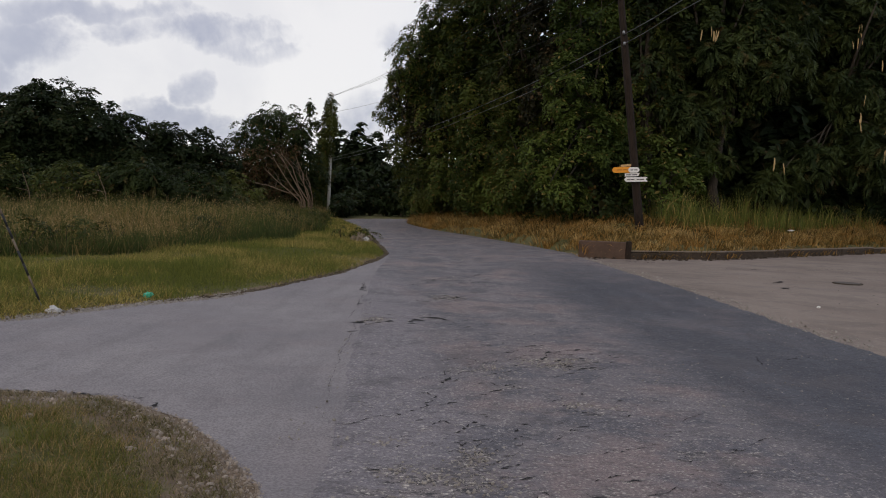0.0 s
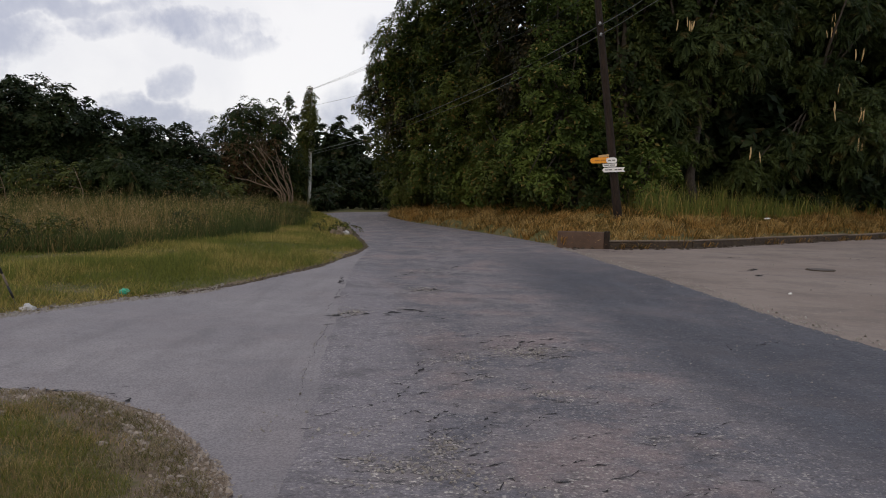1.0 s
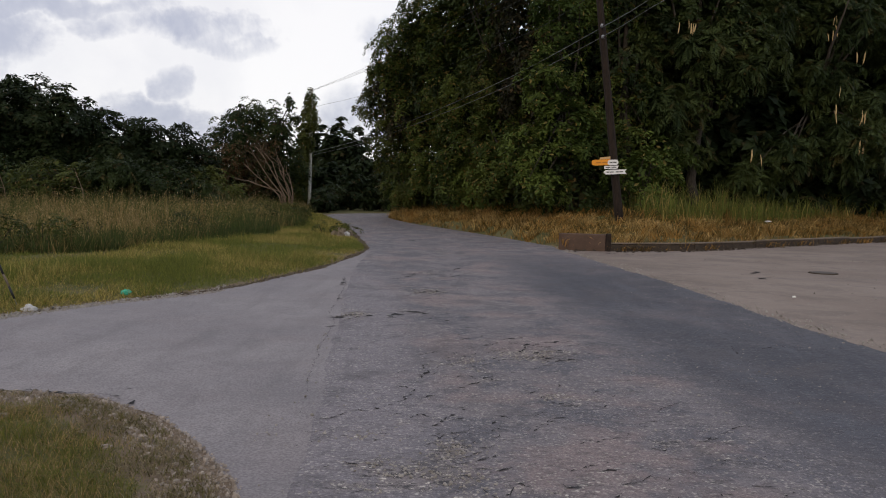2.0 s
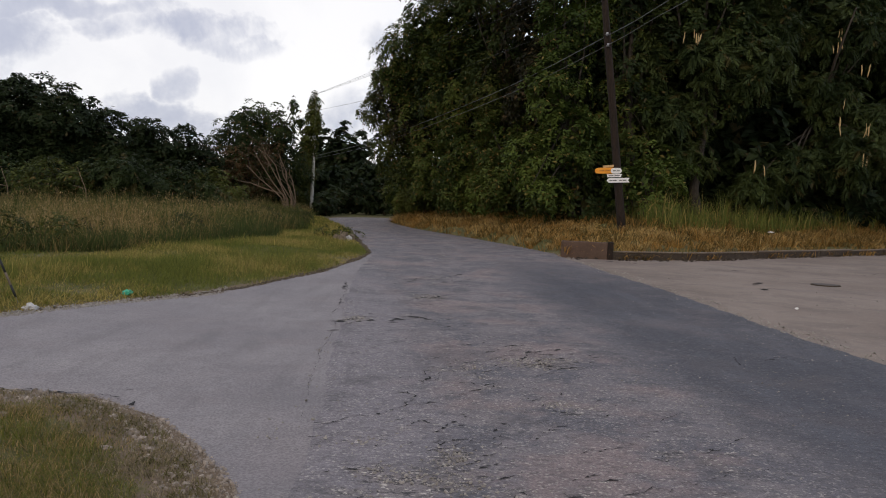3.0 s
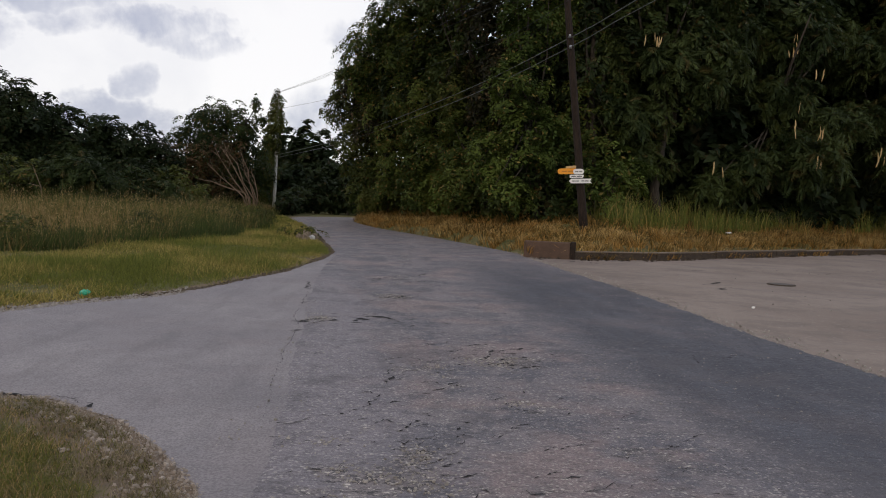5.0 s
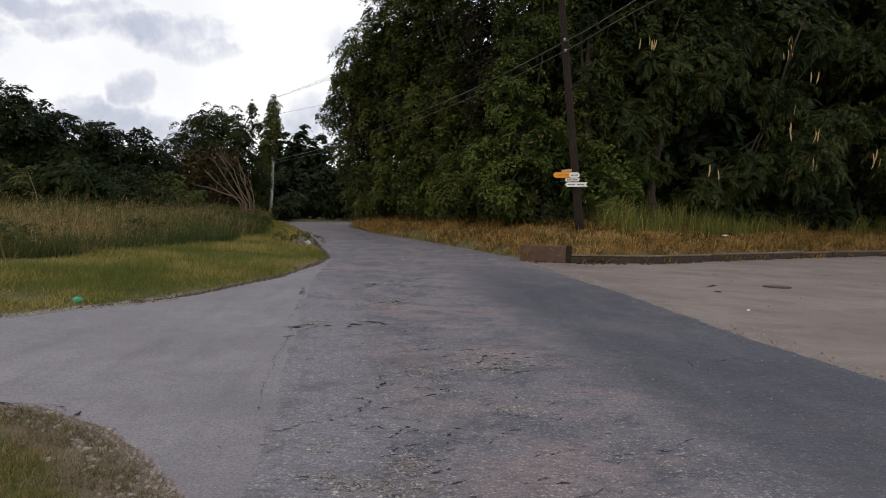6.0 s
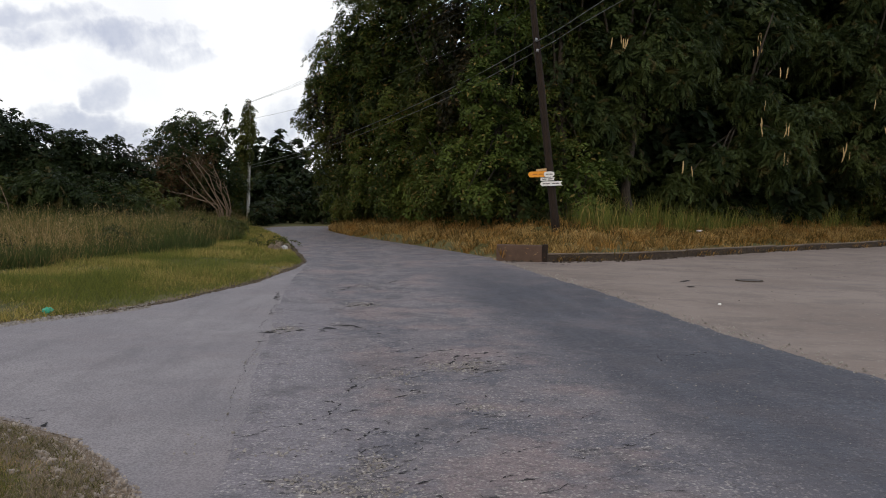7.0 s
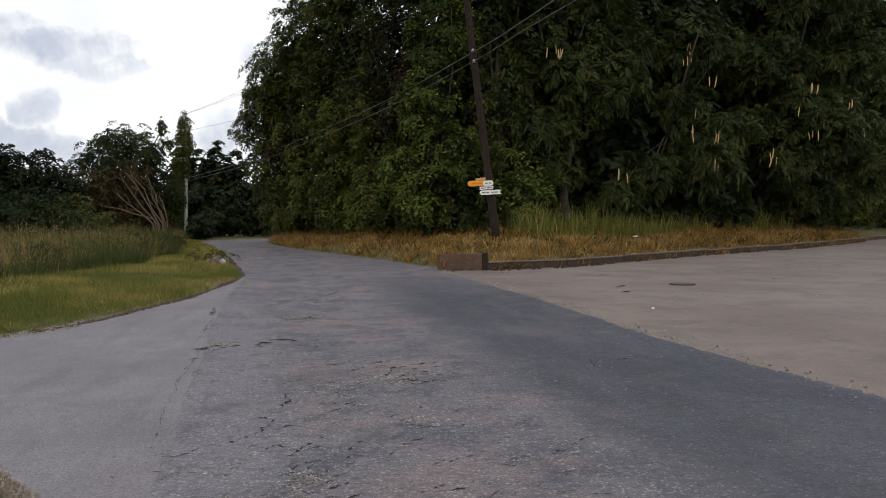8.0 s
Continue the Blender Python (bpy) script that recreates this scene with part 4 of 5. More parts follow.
    make_tree("scraggly_tree", (-10.4, 53.6), [(-11.6, 53.0, 5.2, 2.3, 1.8, 2.1), (-13.1, 53.0, 4.4, 1.7, 1.4, 1.5), (-10.2, 53.0, 5.8, 1.4, 1.1, 1.4), (-9.1, 53.0, 7.2, 0.5, 0.4, 0.6), (-12.1, 53.0, 6.3, 1.0, 0.8, 0.7), (-9.5, 53.5, 3.1, 1.5, 1.2, 2.2), (-10.9, 53.5, 2.3, 2.3, 1.9, 1.7), (-8.7, 53.0, 6.3, 0.4, 0.3, 0.5)], M_LEAF_DEEP, 360,
              "scraggly dark tree with gaps behind bare branches", leaf=0.24, density=1.9, trunk=0.14, clump=0.28, loose=0.09)
    make_tree("dry_tree", (-11.6, 50.6), [(-11.8, 50.0, 3.4, 1.8, 1.2, 1.2), (-12.7, 50.0, 2.3, 1.5, 1.0, 0.9), (-10.4, 50.0, 4.0, 1.1, 0.9, 0.9), (-11.2, 50.2, 1.9, 1.9, 1.0, 1.0)], M_LEAF_RUST, 361,
              "dry tree with thin rusty foliage", leaf=0.17, density=1.9, trunk=0.08, clump=0.22, loose=0.1)
    far = [(-8.3, 70, 4.3, 1.8), (-6.7, 69, 4.2, 1.9), (-5.3, 67, 3.0, 1.3), (-4.4, 66, 2.3, 1.5), (-7.3, 66, 2.2, 2.9), (-9.8, 72, 4.0, 1.8), (-2.5, 64, 2.8, 2.8), (-14.5, 70, 3.0, 3.6), (1.5, 64, 3.0, 3.2), (6, 64, 3.6, 3.6), (11, 65, 4.0, 4.0), (17, 66, 4.5, 4.5), (-9.0, 64.5, 2.0, 2.2), (24, 68, 4.5, 4.5)]
    # distant crowns use the leaf colour darkened for shade as well
    for i, (x, y, h, r) in enumerate(far):
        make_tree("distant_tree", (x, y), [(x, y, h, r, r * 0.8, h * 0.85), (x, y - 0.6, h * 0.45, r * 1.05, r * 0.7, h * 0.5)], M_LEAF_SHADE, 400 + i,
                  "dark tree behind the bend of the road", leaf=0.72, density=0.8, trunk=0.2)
    # added thickets, leaf colour dark to give the shade beyond the bend
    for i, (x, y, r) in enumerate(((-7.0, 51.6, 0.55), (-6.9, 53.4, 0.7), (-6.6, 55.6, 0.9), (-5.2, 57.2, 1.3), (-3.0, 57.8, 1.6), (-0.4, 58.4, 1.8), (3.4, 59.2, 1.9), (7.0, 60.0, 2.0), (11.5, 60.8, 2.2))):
        make_tree("verge_thicket", (x, y), [(x, y, 0.2 + 0.5 * r, r, 0.9, 0.2 + 0.7 * r), (x + 0.3 * r, y + 0.7, 0.3 + 1.1 * r, r, 1.0, 0.2 + 0.8 * r)], M_LEAF_SHADE, 430 + i, "added thicket outside the bend, coloured dark for the shade there", "thicket", leaf=0.42, density=1.0, trunk=0.06, stems=2)


def bare_branches():
    """Fan of pale leafless stems rising from one foot."""
    rnd = random.Random(3)
    root = empty("bare_shrub")
    by = 49.0
    for fx, fz, tx, tz in ((-9.0, 1.2, -11.2, 3.1), (-8.7, 1.1, -10.9, 3.9), (-8.6, 1.1, -10.5, 4.2), (-8.4, 1.1, -10.2, 4.4), (-8.3, 1.1, -9.3, 4.1), (-8.2, 1.0, -9.1, 3.5), (-8.1, 1.0, -8.5, 3.0), (-8.9, 1.4, -12.1, 2.3)):
        foot, knee, tip = Vector((-8.4 + 0.4 * (fx + 8.4), by, 0.15)), Vector((fx, by + rnd.uniform(-0.2, 0.2), fz)), Vector((tx, by + rnd.uniform(-0.5, 0.3), tz))
        pts = [foot, knee] + [knee.lerp(tip, t) + Vector((rnd.uniform(-0.14, 0.14), 0, rnd.uniform(-0.10, 0.14))) for t in (0.3, 0.6, 0.85)] + [tip]
        bm = bmesh.new()
        tube(bm, pts, [0.055, 0.048, 0.038, 0.028, 0.018, 0.008], 6, 0.2)
        for _ in range(5):
            s = pts[2].lerp(pts[4], rnd.random())
            tube(bm, [s, s + Vector((rnd.uniform(-0.7, 0.2), 0, rnd.uniform(0.1, 0.8)))], [0.017, 0.006], 5)
        part("stem", bm, M_BARK_PALE, root)
    tagged(root, "pale bare-stemmed shrub fanning out above the grass", "shrub")


def dead_branch(a, b, label):
    a, b = Vector(a), Vector(b)
    root = empty("dead_branch")
    bm = bmesh.new()
    mid = a.lerp(b, 0.5) + Vector((0.1, 0, 0.12))
    tube(bm, [a, mid, b], [0.026, 0.018, 0.007], 6, 0.2)
    part("stem", bm, M_BARK_PALE, root)
    bm = bmesh.new()
    tube(bm, [mid, mid + Vector((-0.55, 0, 0.12))], [0.018, 0.006], 5)
    part("twig", bm, M_BARK_PALE, root)
    tagged(root, label, "branch")


field_trees()
bare_branches()
dead_branch((-14.6, 34.2, 0.2), (-15.1, 34.2, 2.25), "pale dead branch sticking out of the bushes")
dead_branch((-18.2, 34.6, 0.2), (-18.6, 34.6, 2.2), "thin bare branch above the low bushes")


# ======== grass ========
TALL_LINE = smooth_path([(-40, 10), (-20, 11.5), (-12, 13), (-8.3, 14.7), (-6.86, 16.3), (-6.16, 17.7), (-5.5, 19.9), (-4.95, 22.6), (-4.9, 31.3), (-5.9, 38), (-6.7, 44), (-7.2, 49), (-7.6, 57)], 0.6)
TALL_POLY = np.vstack([TALL_LINE, [(-8, 58), (-40, 58)]])


def thing_of_stuff(name, verts, tris, mat, label, category="grass"):
    ob = bulk_mesh(name, verts, tris, mat, flat=category != "grass")
    return tagged(ob, label, category, kind="stuff")


def grow_grass():
    rng = np.random.default_rng(11)
    # mown lawn along the side road
    x, y = scatter(rng, (-14, -1.2, 5, 30), 520000, lambda a, b: inside(LAWN_POLY, a, b) & ~inside(TALL_POLY, a + 0.5 * lumps(a, b, 1.2), b) & (rng.random(len(a)) < np.clip(13 / (b + 1), 0.35, 1)))
    near = far_from(LAWN[::3], x, y)
    h = rng.uniform(0.05, 0.26, len(x)) * (0.85 + 0.65 * lumps(x, y, 0.9) + 0.4 * lumps(x, y, 2.9)) * (0.55 + 0.45 * ramp(near, 0, 0.6)) + 0.02
    v, t, _ = blades(rng, x, y, h * 0.9, rng.uniform(0.008, 0.020, len(x)), rng.uniform(0.2, 1.2, len(x)), plain=True)
    thing_of_stuff("lawn_grass", v, t, M_LAWN, "short yellow-green mown grass beside the road")
    x, y = scatter(rng, (-9, -2, 30, 47), 60000, lambda a, b: inside(LAWN_POLY, a, b) & ~inside(TALL_POLY, a, b))
    v, t, _ = blades(rng, x, y, rng.uniform(0.08, 0.3, len(x)), rng.uniform(0.02, 0.045, len(x)), rng.uniform(0.1, 0.8, len(x)), plain=True)
    thing_of_stuff("verge_grass", v, t, M_LAWN, "short grass on the verge of the bend")
    # tall seeding grass of the field
    x, y = scatter(rng, (-30, -5.5, 12, 57), 190000, lambda a, b: inside(TALL_POLY, a + 0.5 * lumps(a, b, 1.2), b) & (a > -0.62 * b - 2) & (rng.random(len(a)) < np.clip(1.5 - far_from(TALL_LINE[::3], a, b) / 14, 0.25, 1)))
    d = far_from(TALL_LINE[::3], x, y)
    swell = 0.80 + 0.52 * lumps(x, y, 0.55, 3.0) + 0.48 * lumps(x, y, 1.9, 1.0)
    h = rng.uniform(0.38, 1.15, len(x)) * swell * (0.5 + 0.5 * ramp(d, 0, 2.5)) + 0.15
    v, t, tip = blades(rng, x, y, h, rng.uniform(0.012, 0.030, len(x)), rng.uniform(0.05, 0.6, len(x)), plain=True)
    thing_of_stuff("tall_grass", v, t, M_TALL, "tall unmown grass covering the field")
    pick = (rng.random(len(tip)) < 0.34 + 0.5 * lumps(x, y, 0.5, 5.0) + 0.25 * lumps(x, y, 2.2, 2.0)) & (h > 0.5)
    head = np.repeat(tip[pick], 2, 0)
    head = head + rng.normal(0, 1, head.shape) * (0.04, 0.04, 0.0) - np.abs(rng.normal(0, 1, head.shape)) * (0, 0, 0.14)
    v, t = leaf_blades(rng, head, np.zeros((len(head), 3)) - (0, 0, 0.35), rng.uniform(0.05, 0.14, len(head)), 0.075, along=np.zeros((len(head), 3)) + (0, 0, 1.0))
    thing_of_stuff("grass_seed_heads", v, t, M_HEAD, "pale tan seed heads above the tall grass")
    # greener growth along the front of the field, its colour darkened for shade
    x, y = scatter(rng, (-14, -4.5, 12, 50), 150000, lambda a, b: inside(TALL_POLY, a + 0.5 * lumps(a, b, 1.2), b) & (far_from(TALL_LINE[::3], a, b) < 1.6 + 0.9 * lumps(a, b, 0.8)))
    v, t, _ = blades(rng, x, y, rng.uniform(0.15, 0.62, len(x)) * (1 + 0.5 * lumps(x, y, 1.5, 2.0)), rng.uniform(0.016, 0.036, len(x)), rng.uniform(0.1, 0.8, len(x)), plain=True)
    thing_of_stuff("field_edge_grass", v, t, M_SEDGE, "green rank grass along the field edge, darkened for its shaded foot")
    rnd = random.Random(31)
    front = [q for q in TALL_LINE if -14 < q[0] and q[1] < 40]
    for k in range(26):
        q = rnd.choice(front)
        if k < 3:
            q = (-2.55 + 0.25 * k, 25.2 + 0.45 * k)
        wx, wy, wr = q[0] - rnd.uniform(0.2, 1.6), q[1] + rnd.uniform(0.0, 1.2), rnd.uniform(0.35, 0.75)
        z = float(rise(np.array(wx), np.array(wy)))
        make_tree("field_weed", (wx, wy), [(wx, wy, z + (0.32 if k > 2 else 0.2), wr if k > 2 else 0.3, wr * 0.8 if k > 2 else 0.3, rnd.uniform(0.25, 0.5) if k > 2 else 0.25)], M_LEAF_MID, 500 + k, "low dark green weed clump in the tall grass", "weed", leaf=0.10, density=0.8, trunk=0.02)
    # dry grass on the bank
    x, y = scatter(rng, (-3.5, 34, 21, 52), 150000, lambda a, b: inside(BANK_POLY, a, b) & (far_from(BANK_FRONT[::2], a, b) < 4.8))
    d = far_from(BANK_FRONT[::2], x, y)
    ok = (d > 0.08)
    x, y, d = x[ok], y[ok], d[ok]
    pick = rng.random(len(x)) < 0.45
    h = rng.uniform(0.10, 0.38, len(x)) * (0.85 + 0.5 * lumps(x, y, 2.0, 1.5)) * (0.5 + 0.5 * ramp(d, 0, 1.0)) + 0.05
    v0, t0, _ = blades(rng, x[pick], y[pick], h[pick], rng.uniform(0.012, 0.030, pick.sum()), rng.uniform(0.3, 1.4, pick.sum()), plain=True)
    cx, cy = x[::18], y[::18]
    tall = np.repeat(rng.uniform(0.18, 0.70, len(cx)) * (0.85 + 0.5 * lumps(cx, cy, 1.6, 1.5)), 15)
    turn, far = rng.uniform(0, 2 * np.pi, len(cx) * 15), 0.16 * np.sqrt(rng.random(len(cx) * 15))
    tx, ty = np.repeat(cx, 15) + far * np.cos(turn), np.repeat(cy, 15) + far * np.sin(turn)
    v1, t1, _ = blades(rng, tx, ty, tall * rng.uniform(0.5, 1.1, len(tx)) + 0.04, rng.uniform(0.012, 0.030, len(tx)), rng.uniform(0.4, 1.5, len(tx)), lean_to=turn + rng.normal(0, 0.5, len(tx)))
    v, t = np.vstack([v0, v1]), np.vstack([t0, t1 + len(v0)])
    thing_of_stuff("dry_bank_grass", v, t, M_STRAW, "matted golden dry grass on the bank")
    x, y = scatter(rng, (7.6, 28, 24, 42), 48000, lambda a, b: inside(BANK_POLY, a, b) & (np.abs(far_from(BANK_FRONT[::2], a, b) - 4.0) < 1.5) & (lumps(a, b, 1.4, 0.5) + (a > 7.3) * (a < 17) * 0.45 > 0.28))
    v, t, _ = blades(rng, x, y, rng.uniform(0.5, 1.6, len(x)) * (0.9 + 0.35 * lumps(x, y, 1.1)), rng.uniform(0.012, 0.028, len(x)), rng.uniform(0.05, 0.6, len(x)))
    thing_of_stuff("tall_bank_grass", v, t, M_REED, "tall green grass below the trees")
    # bleached hay in drooping tufts near the kerb and the road edge
    cx, cy = scatter(rng, (-2.5, 32, 21, 50), 16000, lambda a, b: inside(BANK_POLY, a, b) & (far_from(BANK_FRONT[::2], a, b) < 2.6) & (far_from(BANK_FRONT[::2], a, b) > 0.25) & (lumps(a, b, 1.7, 2.5) + 0.4 * lumps(a, b, 5.0) > 0.12))
    cx, cy = cx[:900], cy[:900]
    k = 34
    turn, far = rng.uniform(0, 2 * np.pi, len(cx) * k), 0.13 * np.sqrt(rng.random(len(cx) * k))
    tx, ty = np.repeat(cx, k) + far * np.cos(turn), np.repeat(cy, k) + far * np.sin(turn)
    tall = np.repeat(rng.uniform(0.2, 0.65, len(cx)), k) * rng.uniform(0.6, 1.1, len(tx))
    v, t, _ = blades(rng, tx, ty, tall, rng.uniform(0.010, 0.024, len(tx)), rng.uniform(0.6, 1.7, len(tx)), lean_to=turn + rng.normal(0, 0.5, len(tx)))
    thing_of_stuff("hay_tufts", v, t, M_HAY, "bleached drooping tufts of hay on the bank")
    # dry tufts growing over and before the kerb
    line = WALL[(WALL[:, 0] > 5.4) & (WALL[:, 0] < 36)]
    cx = np.repeat(line[:, 0], 5) + rng.normal(0, 0.25, len(line) * 5)
    cy = np.repeat(line[:, 1], 5) + rng.normal(0.02, 0.10, len(line) * 5)
    ok = lumps(cx, cy, 1.3, 4.0) > -0.25
    cx, cy = np.repeat(cx[ok], 14), np.repeat(cy[ok], 14)
    tx, ty = cx + rng.normal(0, 0.08, len(cx)), cy + rng.normal(0, 0.05, len(cx))
    v, t, _ = blades(rng, tx, ty, rng.uniform(0.08, 0.42, len(tx)), rng.uniform(0.010, 0.026, len(tx)), rng.uniform(0.4, 1.4, len(tx)), lean_to=rng.normal(-1.2, 0.9, len(tx)))
    thing_of_stuff("kerb_grass", v, t, M_STRAW, "dry grass tufts hanging over the kerb")
    # rough grass on the near corner
    x, y = scatter(rng, (-4.6, -0.7, 1.6, 5.7), 110000, lambda a, b: inside(CORNER_POLY, a, b) & (a > -0.75 * b - 0.6) & (far_from(GRAVEL[::2], a, b) > 0.15 + 0.15 * (lumps(a, b, 6.0) + 0.6 * lumps(a, b, 17.0) + 0.4)) & (lumps(a, b, 4.0, 2.0) + rng.normal(0, 0.5, len(a)) + 0.9 * ramp(far_from(GRAVEL[::2], a, b), 0.2, 0.7) > 0.12))
    d = far_from(GRAVEL[::2], x, y)
    h = rng.uniform(0.03, 0.15, len(x)) * (1 + 0.55 * lumps(x, y, 3.1, 1.0) + 0.3 * lumps(x, y, 9.0, 1.0)) * (0.30 + 0.70 * ramp(d, 0.25, 0.9))
    v, t, _ = blades(rng, x, y, h, rng.uniform(0.0018, 0.0045, len(x)), rng.uniform(0.3, 1.5, len(x)))
    x, y = scatter(rng, (-4.6, -0.7, 1.6, 5.7), 120000, lambda a, b: inside(CORNER_POLY, a, b) & (a > -0.75 * b - 0.6) & (np.abs(far_from(GRAVEL[::2], a, b) - 0.36) < 0.28) & (lumps(a, b, 7.0, 3.0) + rng.normal(0, 0.4, len(a)) > 0.0))
    v2, t2, _ = blades(rng, x, y, rng.uniform(0.015, 0.085, len(x)), rng.uniform(0.002, 0.006, len(x)), rng.uniform(0.5, 1.6, len(x)))
    thing_of_stuff("corner_straw", v2, t2, M_DEAD, "dead brown grass among the gravel of the corner")
    x, y = scatter(rng, (-14, -0.9, -12, 5.6), 45000, lambda a, b: inside(CORNER_POLY, a, b) & (far_from(GRAVEL[::2], a, b) > 0.35) & ~((a > -0.75 * b - 0.6) & (b > 1.6)))
    v1, t1, _ = blades(rng, x, y, rng.uniform(0.05, 0.18, len(x)), rng.uniform(0.012, 0.03, len(x)), rng.uniform(0.2, 1.2, len(x)), plain=True)
    v, t = np.vstack([v, v1]), np.vstack([t, t1 + len(v)])
    thing_of_stuff("corner_grass", v, t, M_CORNER, "rough trampled green and brown grass on the corner")


grow_grass()


# ======== stones and gravel ========
def pebble_mesh(rng, at, size, flat=0.62):
    """Angular stones joined in one set of arrays, eight corners each."""
    box = np.array([(-1, -1, -1), (1, -1, -1), (1, 1, -1), (-1, 1, -1), (-0.7, -0.7, 1), (0.7, -0.7, 1), (0.7, 0.7, 1), (-0.7, 0.7, 1)], float) * 0.5
    count = len(at)
    v = box[None] * (1 + rng.uniform(-0.35, 0.35, (count, 8, 3)))
    v *= size[:, None, None] * np.array((1, 0.8, flat)) * rng.uniform(0.75, 1.25, (count, 1, 3))
    tip = rng.normal(0, 0.35, (count, 2))[:, None]
    v[..., 2] += v[..., 0] * tip[..., 0] + v[..., 1] * tip[..., 1]
    a = rng.uniform(0, 2 * np.pi, count)
    c, s = np.cos(a)[:, None], np.sin(a)[:, None]
    v = np.stack([v[..., 0] * c - v[..., 1] * s, v[..., 0] * s + v[..., 1] * c, v[..., 2]], -1) + at[:, None]
    f = np.array([(0, 2, 1), (0, 3, 2), (4, 5, 6), (4, 6, 7), (0, 1, 5), (0, 5, 4), (1, 2, 6), (1, 6, 5), (2, 3, 7), (2, 7, 6), (3, 0, 4), (3, 4, 7)])
    return v.reshape(-1, 3), (np.arange(count)[:, None, None] * 8 + f[None]).reshape(-1, 3)


def lay_gravel():
    rng = np.random.default_rng(21)
    x, y = scatter(rng, (-5, -0.5, 1.8, 5.8), 110000, lambda a, b: (far_from(GRAVEL[::2], a, b) < 0.36) & (inside(CORNER_POLY, a, b) | (far_from(GRAVEL[::2], a, b) < 0.03 * (1 + lumps(a, b, 7)))) & (rng.random(len(a)) < 0.80 - 1.4 * far_from(GRAVEL[::2], a, b) + 0.5 * lumps(a, b, 5.0)))
    size = 0.005 + 0.030 * rng.random(len(x)) ** 8
    z = np.maximum(rise(x, y), 0.004) + size * 0.12
    v, t = pebble_mesh(rng, np.stack([x, y, z], 1), size)
    thing_of_stuff("edge_gravel", v, t, M_GRAVEL, "broken limestone gravel along the asphalt edge", "gravel")
    # sandy crumbs along the lawn side of the side road
    x, y = scatter(rng, (-7, -1, 6, 24), 150000, lambda a, b: (far_from(LAWN[::2], a, b) < 0.17 + 0.07 * lumps(a, b, 2.0)) & (b < 11.8 + lumps(a, b, 3.0)))
    size = 0.010 + 0.026 * rng.random(len(x)) ** 4
    v, t = pebble_mesh(rng, np.stack([x, y, np.maximum(rise(x, y), 0.005) + size * 0.15], 1), size)
    thing_of_stuff("lawn_edge_gravel", v, t, M_SHOULDER, "pale limestone crumbs along the lawn edge", "gravel")
    x, y = scatter(rng, (-4, -1, 10.5, 32), 50000, lambda a, b: (far_from(LAWN[::2], a, b) < 0.06 + 0.05 * lumps(a, b, 2.0)))
    size = 0.012 + 0.05 * rng.random(len(x)) ** 3
    v, t = pebble_mesh(rng, np.stack([x, y, np.maximum(rise(x, y), 0.005) + size * 0.1], 1), size, 0.4)
    thing_of_stuff("verge_dirt", v, t, M_DIRT, "dark crumbs of soil along the verge edge", "dirt")
    # debris along the kerb
    x, y = scatter(rng, (4, 32, 19, 42), 90000, lambda a, b: (far_from(WALL[::2], a, b + 0.25) < 0.30) & ~inside(BANK_POLY, a, b) & (lumps(a, b, 2.5) > -0.3))
    size = 0.015 + 0.07 * rng.random(len(x)) ** 3
    v, t = pebble_mesh(rng, np.stack([x, y, 0.0 + size * 0.2], 1), size, 0.4)
    thing_of_stuff("kerb_debris", v, t, M_KERB, "dirt crumbs and debris against the kerb", "debris")
    # crumbs along the road edge and over the apron
    near = RIGHT[(RIGHT[:, 1] > 3) & (RIGHT[:, 1] < 24)]
    x, y = scatter(rng, (3.4, 16, 4, 24), 90000, lambda a, b: rng.random(len(a)) < np.clip(0.8 * np.exp(-(far_from(near, a, b) / (0.12 + 0.10 * (1 + lumps(a, b, 1.5)))) ** 2), 0.008, 1))
    size = 0.006 + 0.030 * rng.random(len(x)) ** 5
    v, t = pebble_mesh(rng, np.stack([x, y, np.where(far_from(near, x, y) < 0.4, 0.004, -0.002) + size * 0.15], 1), size, 0.5)
    thing_of_stuff("apron_crumbs", v, t, M_SHOULDER, "sandy crumbs strewn where asphalt meets concrete", "gravel")
    # loose chips on the worn road
    x, y = scatter(rng, (-1.0, 4.8, 2.2, 13), 190000, lambda a, b: rng.random(len(a)) < np.clip(worn(a, b) * 1.3 - 0.16, 0.03, 1) * np.clip(6 / b, 0.2, 1) * np.clip(0.6 + lumps(a, b, 4.0), 0, 1))
    size = 0.006 + 0.016 * rng.random(len(x)) ** 3
    v, t = pebble_mesh(rng, np.stack([x, y, 0.008 + size * 0.1], 1), size, 0.4)
    thing_of_stuff("road_chips", v, t, M_SHOULDER, "loose pale stone chips on worn asphalt", "gravel")


def make_stone(name, at, size, mat, seed, label):
    bm = bmesh.new()
    bmesh.ops.create_icosphere(bm, subdivisions=3, radius=0.5)
    for v in bm.verts:
        k = noise.noise(v.co * 3.1 + Vector((seed, 0, 0))) * 0.75 + noise.noise(v.co * 7 + Vector((0, seed, 0))) * 0.12
        v.co = Vector((v.co.x * size[0], v.co.y * size[1], v.co.z * size[2])) * (1 + k)
    for f in bm.faces:
        f.smooth = False
    mesh = bpy.data.meshes.new(name)
    bm.to_mesh(mesh)
    bm.free()
    mesh.materials.append(mat)
    ob = new(name, mesh)
    ob.location = (at[0], at[1], max(float(rise(np.array(at[0]), np.array(at[1]))), 0.0) + size[2] * 0.28)
    return tagged(ob, label, "stone")


